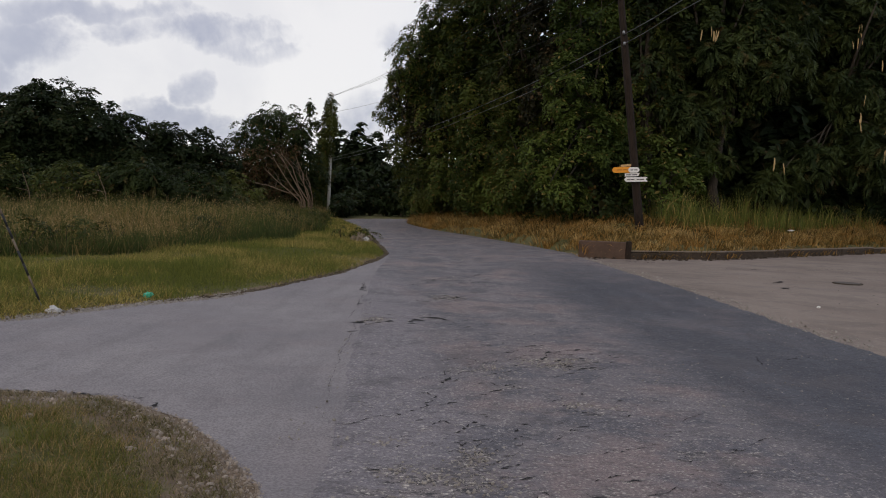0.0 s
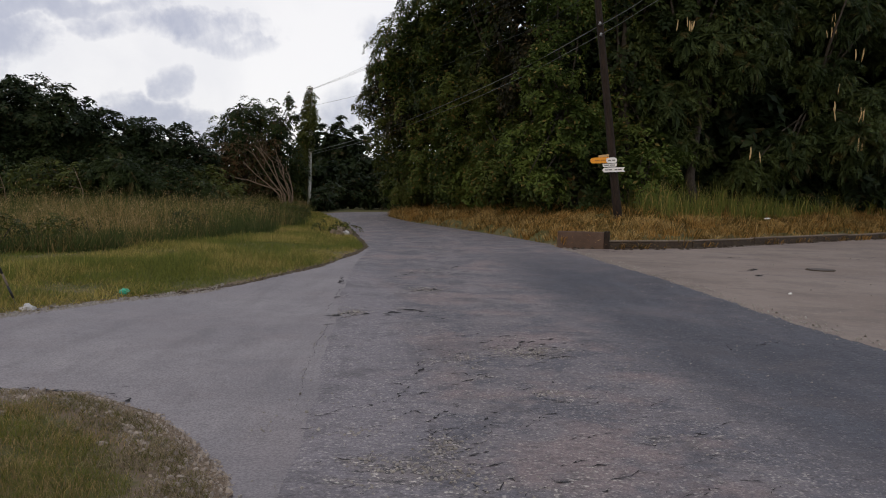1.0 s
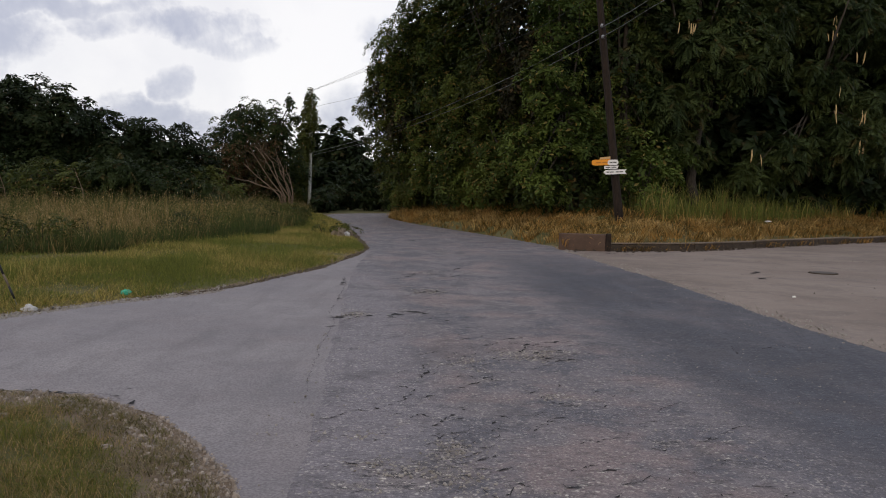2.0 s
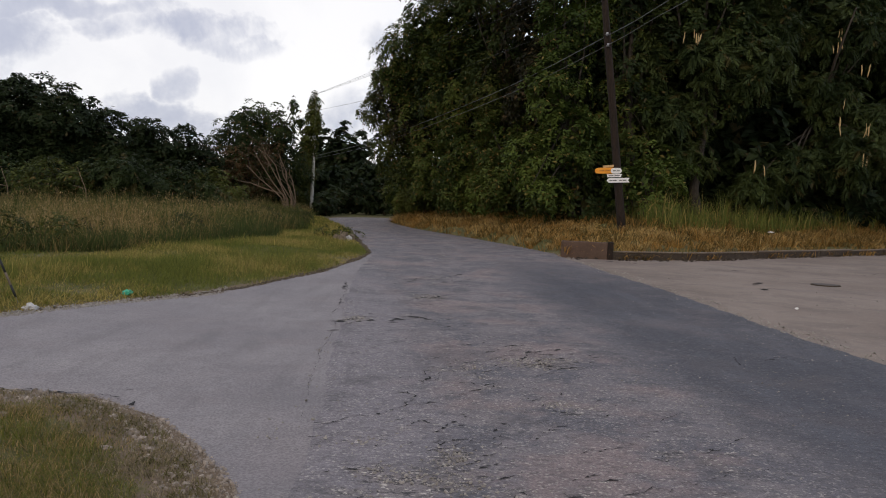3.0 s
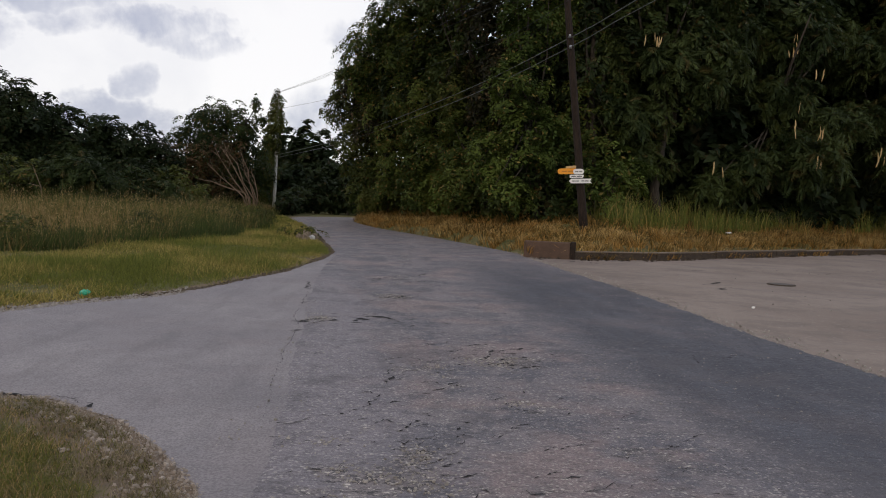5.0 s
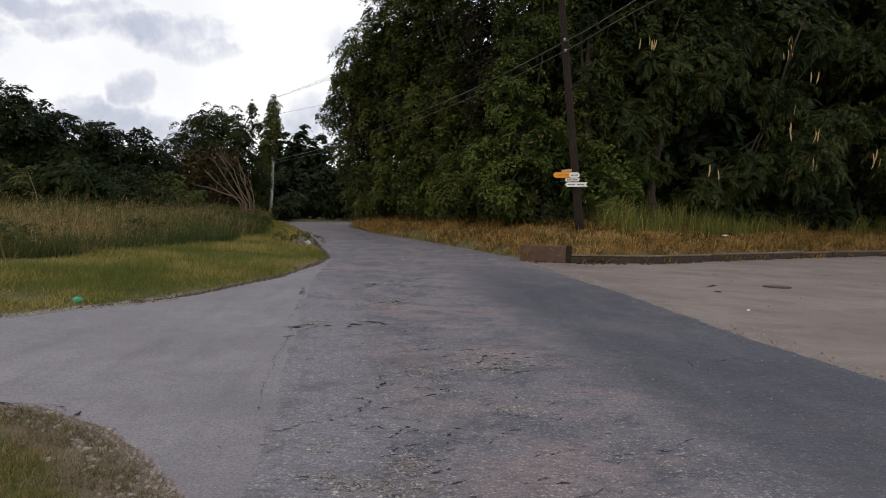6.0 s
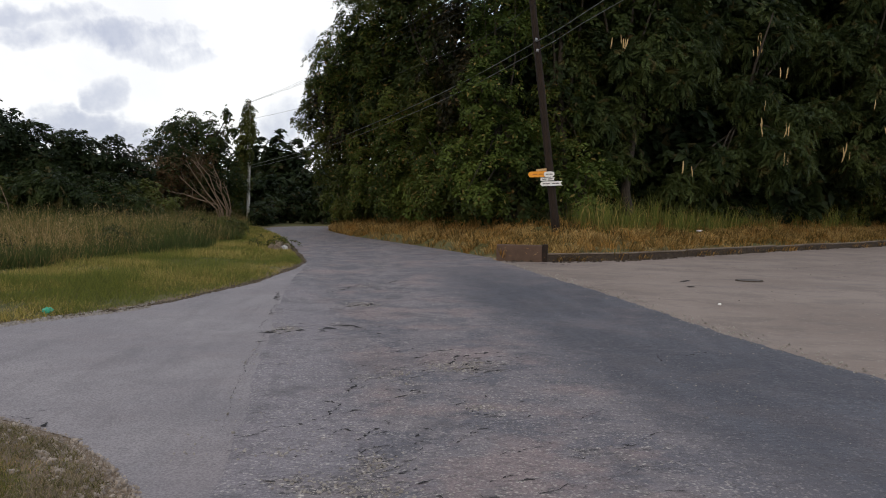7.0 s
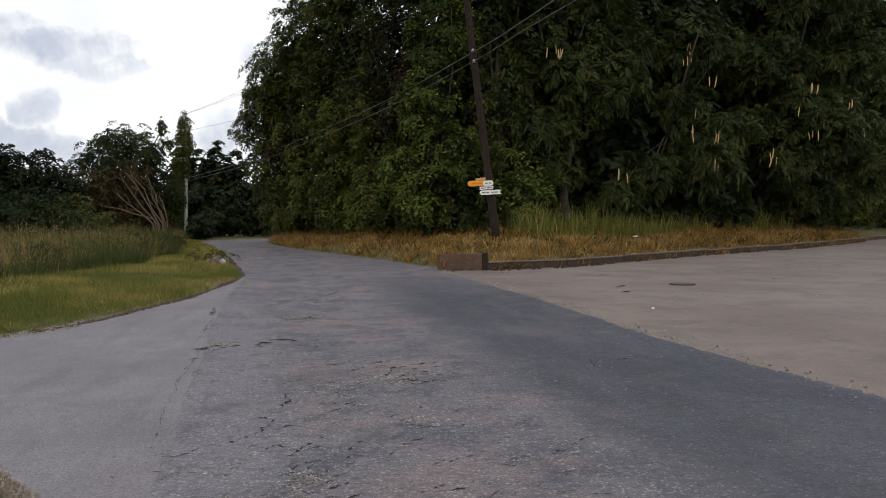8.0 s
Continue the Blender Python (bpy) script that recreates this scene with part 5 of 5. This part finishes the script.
lay_gravel()
make_stone("boulder", (-4.64, 9.27), (0.15, 0.11, 0.09), M_PALE_STONE, 4, "white limestone rock at the lawn edge")
for k, (sx, sy, sr) in enumerate(((-2.62, 25.2, 0.26), (-2.40, 25.9, 0.22), (-2.75, 26.4, 0.30), (-2.45, 25.4, 0.2), (-2.85, 25.6, 0.24), (-2.6, 25.7, 0.3), (-2.5, 26.2, 0.18))):
    make_stone("rubble_stone", (sx, sy), (sr * 0.85, sr * 0.7, sr * 1.1), M_COPING if k != 3 else M_PALE_STONE, 7 + k, "grey rubble stone heaped in the verge grass")
for k, (sx, sy, sr) in enumerate(((-2.35, 5.2, 0.13), (-2.15, 5.02, 0.11), (-1.95, 4.95, 0.12), (-1.72, 4.66, 0.14), (-1.62, 4.55, 0.10), (-2.6, 4.85, 0.16), (-1.5, 4.35, 0.12), (-1.28, 4.1, 0.10), (-1.75, 4.35, 0.13),
                                  (-3.0, 5.15, 0.10), (-1.15, 3.85, 0.09), (-2.0, 4.6, 0.08))):
    make_stone("corner_stone", (sx, sy), (sr * 0.42, sr * 0.32, sr * 0.24), M_GRAVEL, 20 + k, "broken limestone lump in the gravel edge")


# ======== poles, signs and cables ========
def box_part(name, size, m, mat, parent, label="", bevel=0.01):
    bm = bmesh.new()
    bevel_box(bm, size, m, bevel)
    return part(name, bm, mat, parent, label)


def sign_board(name, outline, m, mat, parent, label, thick=0.02):
    """A thin painted board cut to an outline in its own x and z."""
    bm = bmesh.new()
    face = bm.faces.new([bm.verts.new((x, 0, z)) for x, z in outline])
    made = bmesh.ops.extrude_face_region(bm, geom=[face])
    bmesh.ops.translate(bm, vec=(0, thick, 0), verts=[v for v in made["geom"] if isinstance(v, bmesh.types.BMVert)])
    bmesh.ops.recalc_face_normals(bm, faces=bm.faces)
    bmesh.ops.transform(bm, matrix=m, verts=bm.verts)
    return part(name, bm, mat, parent, label)


def wooden_pole():
    root = empty("utility_pole")
    foot = float(rise(np.array(6.5), np.array(25.5)))
    bm = bmesh.new()
    pts = [(6.50 - 0.128 * (z - 0.7), 25.5, z) for z in np.linspace(foot - 0.3, 10.4, 12)]
    tube(bm, pts, [0.142 - 0.004 * i for i in range(12)], 14, 0.08)
    part("pole", bm, M_POLE_WOOD, root)
    for z, r in ((6.95, 0.05), (6.6, 0.05)):
        bm = bmesh.new()
        x = 6.50 - 0.128 * (z - 0.7)
        tube(bm, [(x - 0.05, 25.33, z), (x - 0.05, 25.30, z + 0.1)], [r, r * 0.7], 8)
        part("cable_clamp", bm, M_STEEL, root)
    box_part("crossarm", (1.5, 0.10, 0.12), pose(5.33, 25.38, 9.45, 0, 7, 0), M_POLE_WOOD, root)
    for dx in (-0.6, 0.0, 0.6):
        bm = bmesh.new()
        tube(bm, [(5.33 + dx, 25.38, 9.5), (5.33 + dx, 25.38, 9.58), (5.33 + dx, 25.38, 9.66)], [0.03, 0.05, 0.03], 10)
        part("insulator", bm, M_STEEL, root)
    tagged(root, "leaning dark wooden utility pole on the bank", "utility pole")


def pole_signs():
    def bars(board, m, spans, z, mat):
        for x0, x1 in spans:
            box_part("lettering", (x1 - x0, 0.006, 0.030), m @ pose((x0 + x1) / 2, -0.004, z), mat, board, bevel=0.001)

    def arc(cx, r, a0, a1, k=7):
        return [(cx + r * math.cos(radians(a0 + (a1 - a0) * i / k)), r * math.sin(radians(a0 + (a1 - a0) * i / k))) for i in range(k + 1)]

    group = "direction signs on the pole"
    # orange pointer with a rounded tip
    m = pose(5.47, 25.26, 2.60, 0, -3, 0)
    root = empty("direction_sign")
    board = sign_board("board", [(0.60, -0.095), (0.60, 0.095), (0.11, 0.095)] + [(0.06 - 0.06 * math.sin(radians(a)), 0.085 * math.cos(radians(a))) for a in range(15, 180, 30)] + [(0.11, -0.095)], m, M_ORANGE, root, "orange painted pointer")
    bars(board, m, ((0.14, 0.30), (0.34, 0.52)), 0.0, plain_material("faded_orange_lettering", (0.50, 0.20, 0.03), 0.5))
    tagged(root, "orange pointed direction sign nailed to the wooden pole", "sign", group)
    m = pose(5.98, 25.245, 2.615, 0, -3, 0)
    root = empty("direction_sign")
    board = sign_board("board", arc(0.09, 0.09, 270, 90) + arc(0.27, 0.09, 90, -90), m, M_WHITE, root, "white rounded board")
    bars(board, m, ((0.07, 0.16), (0.19, 0.29)), 0.0, M_BLACK_FADED)
    tagged(root, "small white rounded sign beside the orange pointer", "sign", group)
    m = pose(5.88, 25.27, 2.455, 0, -3, 0)
    root = empty("direction_sign")
    board = sign_board("board", [(0, -0.05), (0.44, -0.05), (0.48, 0.05), (0.0, 0.05)], m, M_WHITE, root, "narrow white board")
    bars(board, m, ((0.05, 0.20), (0.24, 0.40)), 0.0, M_BLACK_FADED)
    tagged(root, "narrow white sign between two others on the pole", "sign", group)
    m = pose(5.74, 25.28, 2.745, 0, -6, 0)
    root = empty("direction_sign")
    sign_board("board", [(0, -0.035), (0.34, -0.035), (0.34, 0.04), (0.0, 0.035)], m, plain_material("faded_cream_sign", (0.55, 0.36, 0.16), 0.5), root, "faded cream strip")
    tagged(root, "small faded cream sign above the orange pointer", "sign", group)
    m = pose(5.86, 25.25, 2.30, 0, -3, 0)
    root = empty("direction_sign")
    board = sign_board("board", [(0.0, 0.0), (0.07, -0.075), (0.76, -0.075), (0.70, 0.0), (0.76, 0.075), (0.07, 0.075)], m, M_WHITE, root, "white ribbon-tailed pointer")
    bars(board, m, ((0.10, 0.19), (0.21, 0.33), (0.41, 0.50), (0.52, 0.64)), 0.0, M_BLACK_FADED)
    tagged(root, "white swallow-tailed direction sign low on the pole", "sign", group)


def far_pole():
    root = empty("utility_pole")
    bm = bmesh.new()
    tube(bm, [(-8.85 + 0.012 * z, 61.0, z) for z in (0.0, 2, 4, 6, 8, 9.4)], [0.14, 0.137, 0.132, 0.126, 0.12, 0.112], 12, 0.04)
    part("pole", bm, M_POLE_PALE, root)
    lobes = [(-8.8, 60.9, 8.3, 0.42, 0.4, 0.9), (-8.9, 60.9, 7.0, 0.65, 0.5, 1.1), (-9.1, 60.9, 5.8, 0.7, 0.6, 1.2), (-9.35, 61.0, 4.5, 0.75, 0.6, 1.3), (-9.55, 61.1, 3.2, 0.8, 0.7, 1.3), (-9.7, 61.2, 2.1, 0.9, 0.7, 1.3), (-9.9, 61.3, 0.9, 1.0, 0.8, 1.2)]
    crown_mesh("vine", lobes, M_LEAF_MID, root, 77, leaf=0.22, density=5.0, clump=0.30, loose=0.05)
    tagged(root, "pale utility pole with its top smothered in climbing vine", "utility pole")


def cable(points, radius, mat, label):
    pts = smooth_path(points, 1.2)
    bm = bmesh.new()
    tube(bm, [tuple(p) for p in pts], [radius] * len(pts), 5)
    mesh = bpy.data.meshes.new("overhead_cable")
    bm.to_mesh(mesh)
    bm.free()
    mesh.materials.append(mat)
    tagged(new("overhead_cable", mesh), label, "cable", "cables between the poles")


M_BLACK_FADED = plain_material("faded_black_lettering", (0.12, 0.11, 0.10), 0.6)
wooden_pole()
pole_signs()
far_pole()
cable([(-8.75, 60.9, 4.4), (-3.25, 47.5, 4.85), (2.6, 33.0, 5.95), (5.68, 25.33, 6.95), (6.4, 19.6, 7.0), (9.0, -2, 7.4)], 0.013, M_WIRE_GREY, "grey telephone cable running between the poles")
cable([(-8.75, 60.9, 4.2), (-3.25, 47.5, 4.6), (2.6, 33.0, 5.65), (5.70, 25.33, 6.65), (6.8, 19.8, 6.95), (11.0, -2, 7.6)], 0.010, M_WIRE_GREY, "thin grey telephone cable below its twin")
cable([(-8.75, 60.9, 7.9), (-3.25, 47.5, 7.45), (2.6, 33.0, 7.55), (5.5, 25.33, 8.1), (9.0, -2, 8.6)], 0.008, M_WIRE, "thin dark cable at mid height of the poles")
for dx, dz in ((-0.6, 0.07), (0.0, 0.0), (0.6, -0.07)):
    cable([(-8.7 + dx * 0.1, 60.95, 9.2), (-3.35 + dx * 0.4, 47.5, 8.95), (2.4 + dx * 0.8, 33.0, 9.1), (5.33 + dx, 25.38, 9.66 + dz), (8.6 + dx, -2, 9.9)], 0.0075, M_WIRE, "thin dark power line on the crossarm insulators")


def guy_wire():
    root = empty("guy_wire")
    a, b = Vector((-4.92, 9.58, 0.0)), Vector((-7.1, 9.62, 5.0))
    bm = bmesh.new()
    tube(bm, [a, b], [0.006, 0.006], 6)
    part("strand", bm, M_STEEL, root)
    for k in range(9):
        bm = bmesh.new()
        tube(bm, [a.lerp(b, 0.02 + 0.03 * k), a.lerp(b, 0.02 + 0.03 * (k + 1))], [0.014, 0.014], 8)
        part("guard_band", bm, M_COPING if k % 3 == 1 else M_BLACK, root, "faded pale band" if k % 3 == 1 else "black painted band")
    tagged(root, "slanting guy wire with a black and white guard in the lawn", "guy wire")


guy_wire()


# ======== low wall, kerb and small things ========
def low_wall():
    root = empty("low_wall_end")
    ang = math.degrees(math.atan2(21.42 - 21.75, 5.14 - 3.88))
    # dark brown block with a darker post at its right end
    box_part("block", (1.28, 0.30, 0.52), pose(4.50, 21.66, 0.20, 0, 0, ang), M_CONCRETE, root, bevel=0.025)
    box_part("end_post", (0.15, 0.34, 0.56), pose(5.20, 21.50, 0.20, 0, 0, ang), M_POLE_WOOD, root, "dark end post", bevel=0.02)
    tagged(root, "dark brown concrete wall end at the kerb", "wall")
    rnd = random.Random(6)
    kerb = empty("kerb")
    pts = smooth_path(WALL_LINE[1:], 2.4)
    for k, (a, b) in enumerate(zip(pts[:-1], pts[1:])):
        if a[0] < 5.0 or a[0] > 38:
            continue
        mid, run = (a + b) / 2, b - a
        length = float(np.hypot(*run))
        h = 0.18 + rnd.uniform(-0.02, 0.02)
        bm = bmesh.new()
        bevel_box(bm, (length - 0.008, 0.22, h + 0.2), pose(mid[0], mid[1] + rnd.uniform(-0.02, 0.02), h / 2 - 0.1, rnd.uniform(-2, 2), rnd.uniform(-0.6, 0.6), math.degrees(math.atan2(run[1], run[0]))), 0.03)
        part("kerbstone", bm, M_KERB, kerb)
        # thin paler strip along the kerb's top edge
        bm = bmesh.new()
        bevel_box(bm, (length - 0.01, 0.20, 0.035), pose(mid[0], mid[1] - 0.02, h + 0.018, rnd.uniform(-1, 1), rnd.uniform(-0.6, 0.6), math.degrees(math.atan2(run[1], run[0]))), 0.012)
        part("coping", bm, M_COPING, kerb, "pale coping strip")
    tagged(kerb, "low dark brown concrete kerb retaining the grass bank", "kerb", kind="structure")


def manhole():
    root = empty("manhole_cover")
    bm = bmesh.new()
    bmesh.ops.create_cone(bm, cap_ends=True, segments=40, radius1=0.29, radius2=0.285, depth=0.02, matrix=pose(8.45, 16.05, 0.004))
    part("ring", bm, M_KERB, root)
    bm = bmesh.new()
    bmesh.ops.create_cone(bm, cap_ends=True, segments=40, radius1=0.24, radius2=0.236, depth=0.02, matrix=pose(8.45, 16.05, 0.009))
    part("lid", bm, plain_material("rusty_iron", (0.10, 0.082, 0.070), 0.7), root, "dark iron lid")
    tagged(root, "round dark iron manhole cover in the concrete", "manhole")


def crumple(name, at, size, mat, label, category):
    bm = bmesh.new()
    bmesh.ops.create_icosphere(bm, subdivisions=3, radius=0.5)
    for v in bm.verts:
        v.co *= 1 + 0.5 * noise.noise(v.co * 4.1) + 0.2 * noise.noise(v.co * 11)
        v.co = Vector((v.co.x * size[0], v.co.y * size[1], v.co.z * size[2]))
    mesh = bpy.data.meshes.new(name)
    bm.to_mesh(mesh)
    bm.free()
    mesh.materials.append(mat)
    ob = new(name, mesh)
    ob.location = (at[0], at[1], float(rise(np.array(at[0]), np.array(at[1]))) + at[2])
    tagged(ob, label, category)


low_wall()
manhole()
crumple("plastic_bag", (-3.98, 10.56, 0.05), (0.13, 0.09, 0.08), M_GREEN_PLASTIC, "crumpled green plastic bag at the lawn edge", "litter")
crumple("paper_litter", (12.6, 28.0, 0.35), (0.22, 0.10, 0.05), M_WHITE, "white scrap of litter caught in dry grass", "litter")
crumple("white_scrap", (5.72, 11.66, 0.09), (0.05, 0.05, 0.03), M_WHITE, "tiny white scrap on the concrete apron", "litter")


# ======== cracks in the paving ========
def crack(parent, pts, width, seed, z):
    """A ragged crack following a few points, painted as a dark strip over the paving."""
    rnd = random.Random(seed)
    path = smooth_path(pts, 0.022 + width * 0.5)
    wander = np.cumsum([rnd.gauss(0, 0.3 * width + 0.003) for _ in path])
    wander -= np.linspace(0, wander[-1], len(wander))
    left, right = [], []
    for i, p in enumerate(path):
        d = path[min(i + 1, len(path) - 1)] - path[max(i - 1, 0)]
        d = d / max(np.hypot(*d), 1e-6)
        nx, ny = -d[1], d[0]
        w = width * 0.5 * rnd.choice((0.1, 0.2, 0.5, 1.0, 1.9)) * (0.3 if i in (0, len(path) - 1) else 1.0)
        off = wander[i] + rnd.gauss(0, 0.35 * width)
        left.append((p[0] + nx * (off + w), p[1] + ny * (off + w), z))
        right.append((p[0] + nx * (off - w * rnd.random()), p[1] + ny * (off - w * rnd.random()), z))
    n = len(path)
    if z is None:
        rim = np.array(left + right, dtype=object)[:, :2].astype(float)
        left, right = [[(px, py, pz) for (px, py), pz in zip(half, road_height(half[:, 0], half[:, 1]) + 0.0035)] for half in (rim[:n], rim[n:])]
    ob = link_mesh("crack", left + right, [(i, i + 1, n + i + 1, n + i) for i in range(n - 1) if rnd.random() < 0.70 or i == 0], M_CRACK, parent)
    return ob


def crack_all():
    far_ones = [([(-1.03, 9.11), (-0.88, 9.37), (-0.72, 9.53), (-0.53, 9.83)], 0.06), ([(-1.01, 8.47), (-0.9, 8.59)], 0.03), ([(-0.31, 9.1), (-0.19, 9.45), (-0.04, 9.63), (0.11, 9.47)], 0.06), ([(-0.08, 11.47), (0.08, 11.69), (0.34, 11.95)], 0.08),
                ([(-0.48, 13.32), (-0.14, 13.78), (0.26, 15.03)], 0.06), ([(-1.2, 10.67), (-0.95, 10.96)], 0.04), ([(-1.26, 12.28), (-1.32, 13.39)], 0.03), ([(0.28, 8.94), (0.4, 9.07)], 0.02), ([(0.87, 9.13), (0.94, 9.12)], 0.025),
                ([(-0.18, 8.16), (-0.06, 8.15)], 0.02), ([(-0.4, 24.25), (0.0, 24.6), (0.4, 24.95)], 0.12), ([(0.3, 14.6), (0.6, 15.2), (0.8, 15.5)], 0.06), ([(-0.9, 9.0), (-0.7, 9.2), (-0.5, 9.3)], 0.04)]
    middle_ones = [([(1.0, 7.26), (1.05, 7.56), (1.24, 7.71), (1.44, 7.81)], 0.032), ([(0.99, 6.98), (1.15, 7.14), (1.2, 6.89), (1.44, 6.99)], 0.034), ([(0.85, 7.87), (0.99, 7.98), (1.12, 7.97)], 0.02), ([(0.88, 7.65), (0.99, 7.67)], 0.02),
                   ([(0.02, 6.15), (0.07, 6.48), (0.03, 6.65)], 0.022), ([(0.39, 6.31), (0.48, 6.16), (0.62, 6.29)], 0.02), ([(1.69, 7.48), (1.74, 7.46)], 0.03), ([(3.46, 7.6), (3.6, 7.75), (3.76, 7.78)], 0.024), ([(3.1, 7.2), (3.12, 7.5), (3.2, 7.8)], 0.010), ([(1.1, 7.2), (1.25, 7.3), (1.4, 7.35)], 0.03)]
    near_ones = [([(-0.77, 5.05), (-0.62, 5.0), (-0.49, 5.1), (-0.4, 5.22)], 0.008), ([(-0.4, 5.22), (-0.27, 5.23), (-0.09, 5.41), (-0.05, 5.67), (-0.09, 5.89)], 0.018), ([(-0.05, 5.62), (0.02, 5.55), (0.14, 5.6)], 0.018), ([(0.1, 4.86), (0.2, 4.97), (0.28, 5.15), (0.34, 5.27), (0.24, 5.33)], 0.016),
                 ([(0.48, 4.93), (0.51, 5.03), (0.6, 5.11), (0.62, 5.04)], 0.016), ([(0.12, 4.7), (0.25, 4.73), (0.38, 4.76)], 0.013), ([(-0.5, 4.11), (-0.39, 4.19), (-0.33, 4.2), (-0.23, 4.28)], 0.013), ([(0.4, 4.05), (0.49, 4.1), (0.6, 4.21)], 0.010), ([(-0.18, 5.85), (-0.09, 5.88)], 0.012)]
    seam = [([(-1.33, 13.48), (-1.2, 11.6), (-1.12, 10.52)], 0.010), ([(-1.10, 10.2), (-0.96, 8.52)], 0.008), ([(-0.96, 8.52), (-0.94, 7.4), (-0.88, 6.45)], 0.005), ([(-0.88, 6.45), (-0.84, 5.87), (-0.78, 5.12)], 0.003)]
    for k, (pts, w) in enumerate(far_ones + middle_ones + near_ones + seam):
        crack(road, pts, w * 1.25, k, None)
    rnd = random.Random(17)
    for k in range(800):
        x, y = rnd.gauss(0.55, 0.75), rnd.uniform(3.6, 14.5)
        if x < -0.8 or worn(np.array(x), np.array(y)) < 0.05 + 0.12 * rnd.random():
            continue
        a = rnd.gauss(0.5, 0.5)
        r = rnd.uniform(0.03, 0.16)
        crack(road, [(x, y), (x + r * 0.5, y + r * 0.5 * math.sin(a) + rnd.gauss(0, 0.03)), (x + r, y + r * math.sin(a))], rnd.uniform(0.005, 0.013) * (0.35 + y / 6.5), 100 + k, None)
    for k in range(44):
        x, y = rnd.gauss(0.7, 0.8), rnd.uniform(3.8, 15)
        if x < -0.85 or x > 2.6:
            continue
        r, a = rnd.uniform(0.15, 0.45), rnd.gauss(0.5, 0.6)
        crack(road, [(x, y), (x + r * 0.4, y + r * 0.4 * math.sin(a) + rnd.gauss(0, 0.06)), (x + r * 0.8, y + r * math.sin(a)), (x + r * 1.1, y + r * math.sin(a) + rnd.gauss(0, 0.05))], rnd.uniform(0.004, 0.009) * (0.35 + y / 7), 1700 + k, None)
    apron = bpy.data.objects["side_street_pavement"]
    for k, pts in enumerate(([(7.7, 19.2), (8.05, 19.0), (8.4, 18.85)], [(6.43, 15.5), (6.8, 15.85), (7.15, 16.15)], [(6.5, 14.6), (6.75, 14.9), (7.0, 15.1)], [(11.0, 16.85), (11.4, 16.9), (11.75, 16.95)], [(4.1, 20.9), (4.8, 20.6), (5.6, 20.2)],
                             [(10.9, 19.0), (14.0, 21.3), (17.4, 23.5)], [(9.2, 19.4), (10.4, 20.0)])):
        crack(apron, pts, 0.11 if k < 5 else 0.04, 300 + k, 0.003)
    side = bpy.data.objects["side_road"]
    crack(side, [(-3.3, 5.60), (-2.79, 5.63), (-2.3, 5.54), (-1.95, 5.3)], 0.03, 400, 0.010)
    crack(side, [(-2.3, 5.72), (-2.1, 5.72)], 0.012, 401, 0.008)


crack_all()
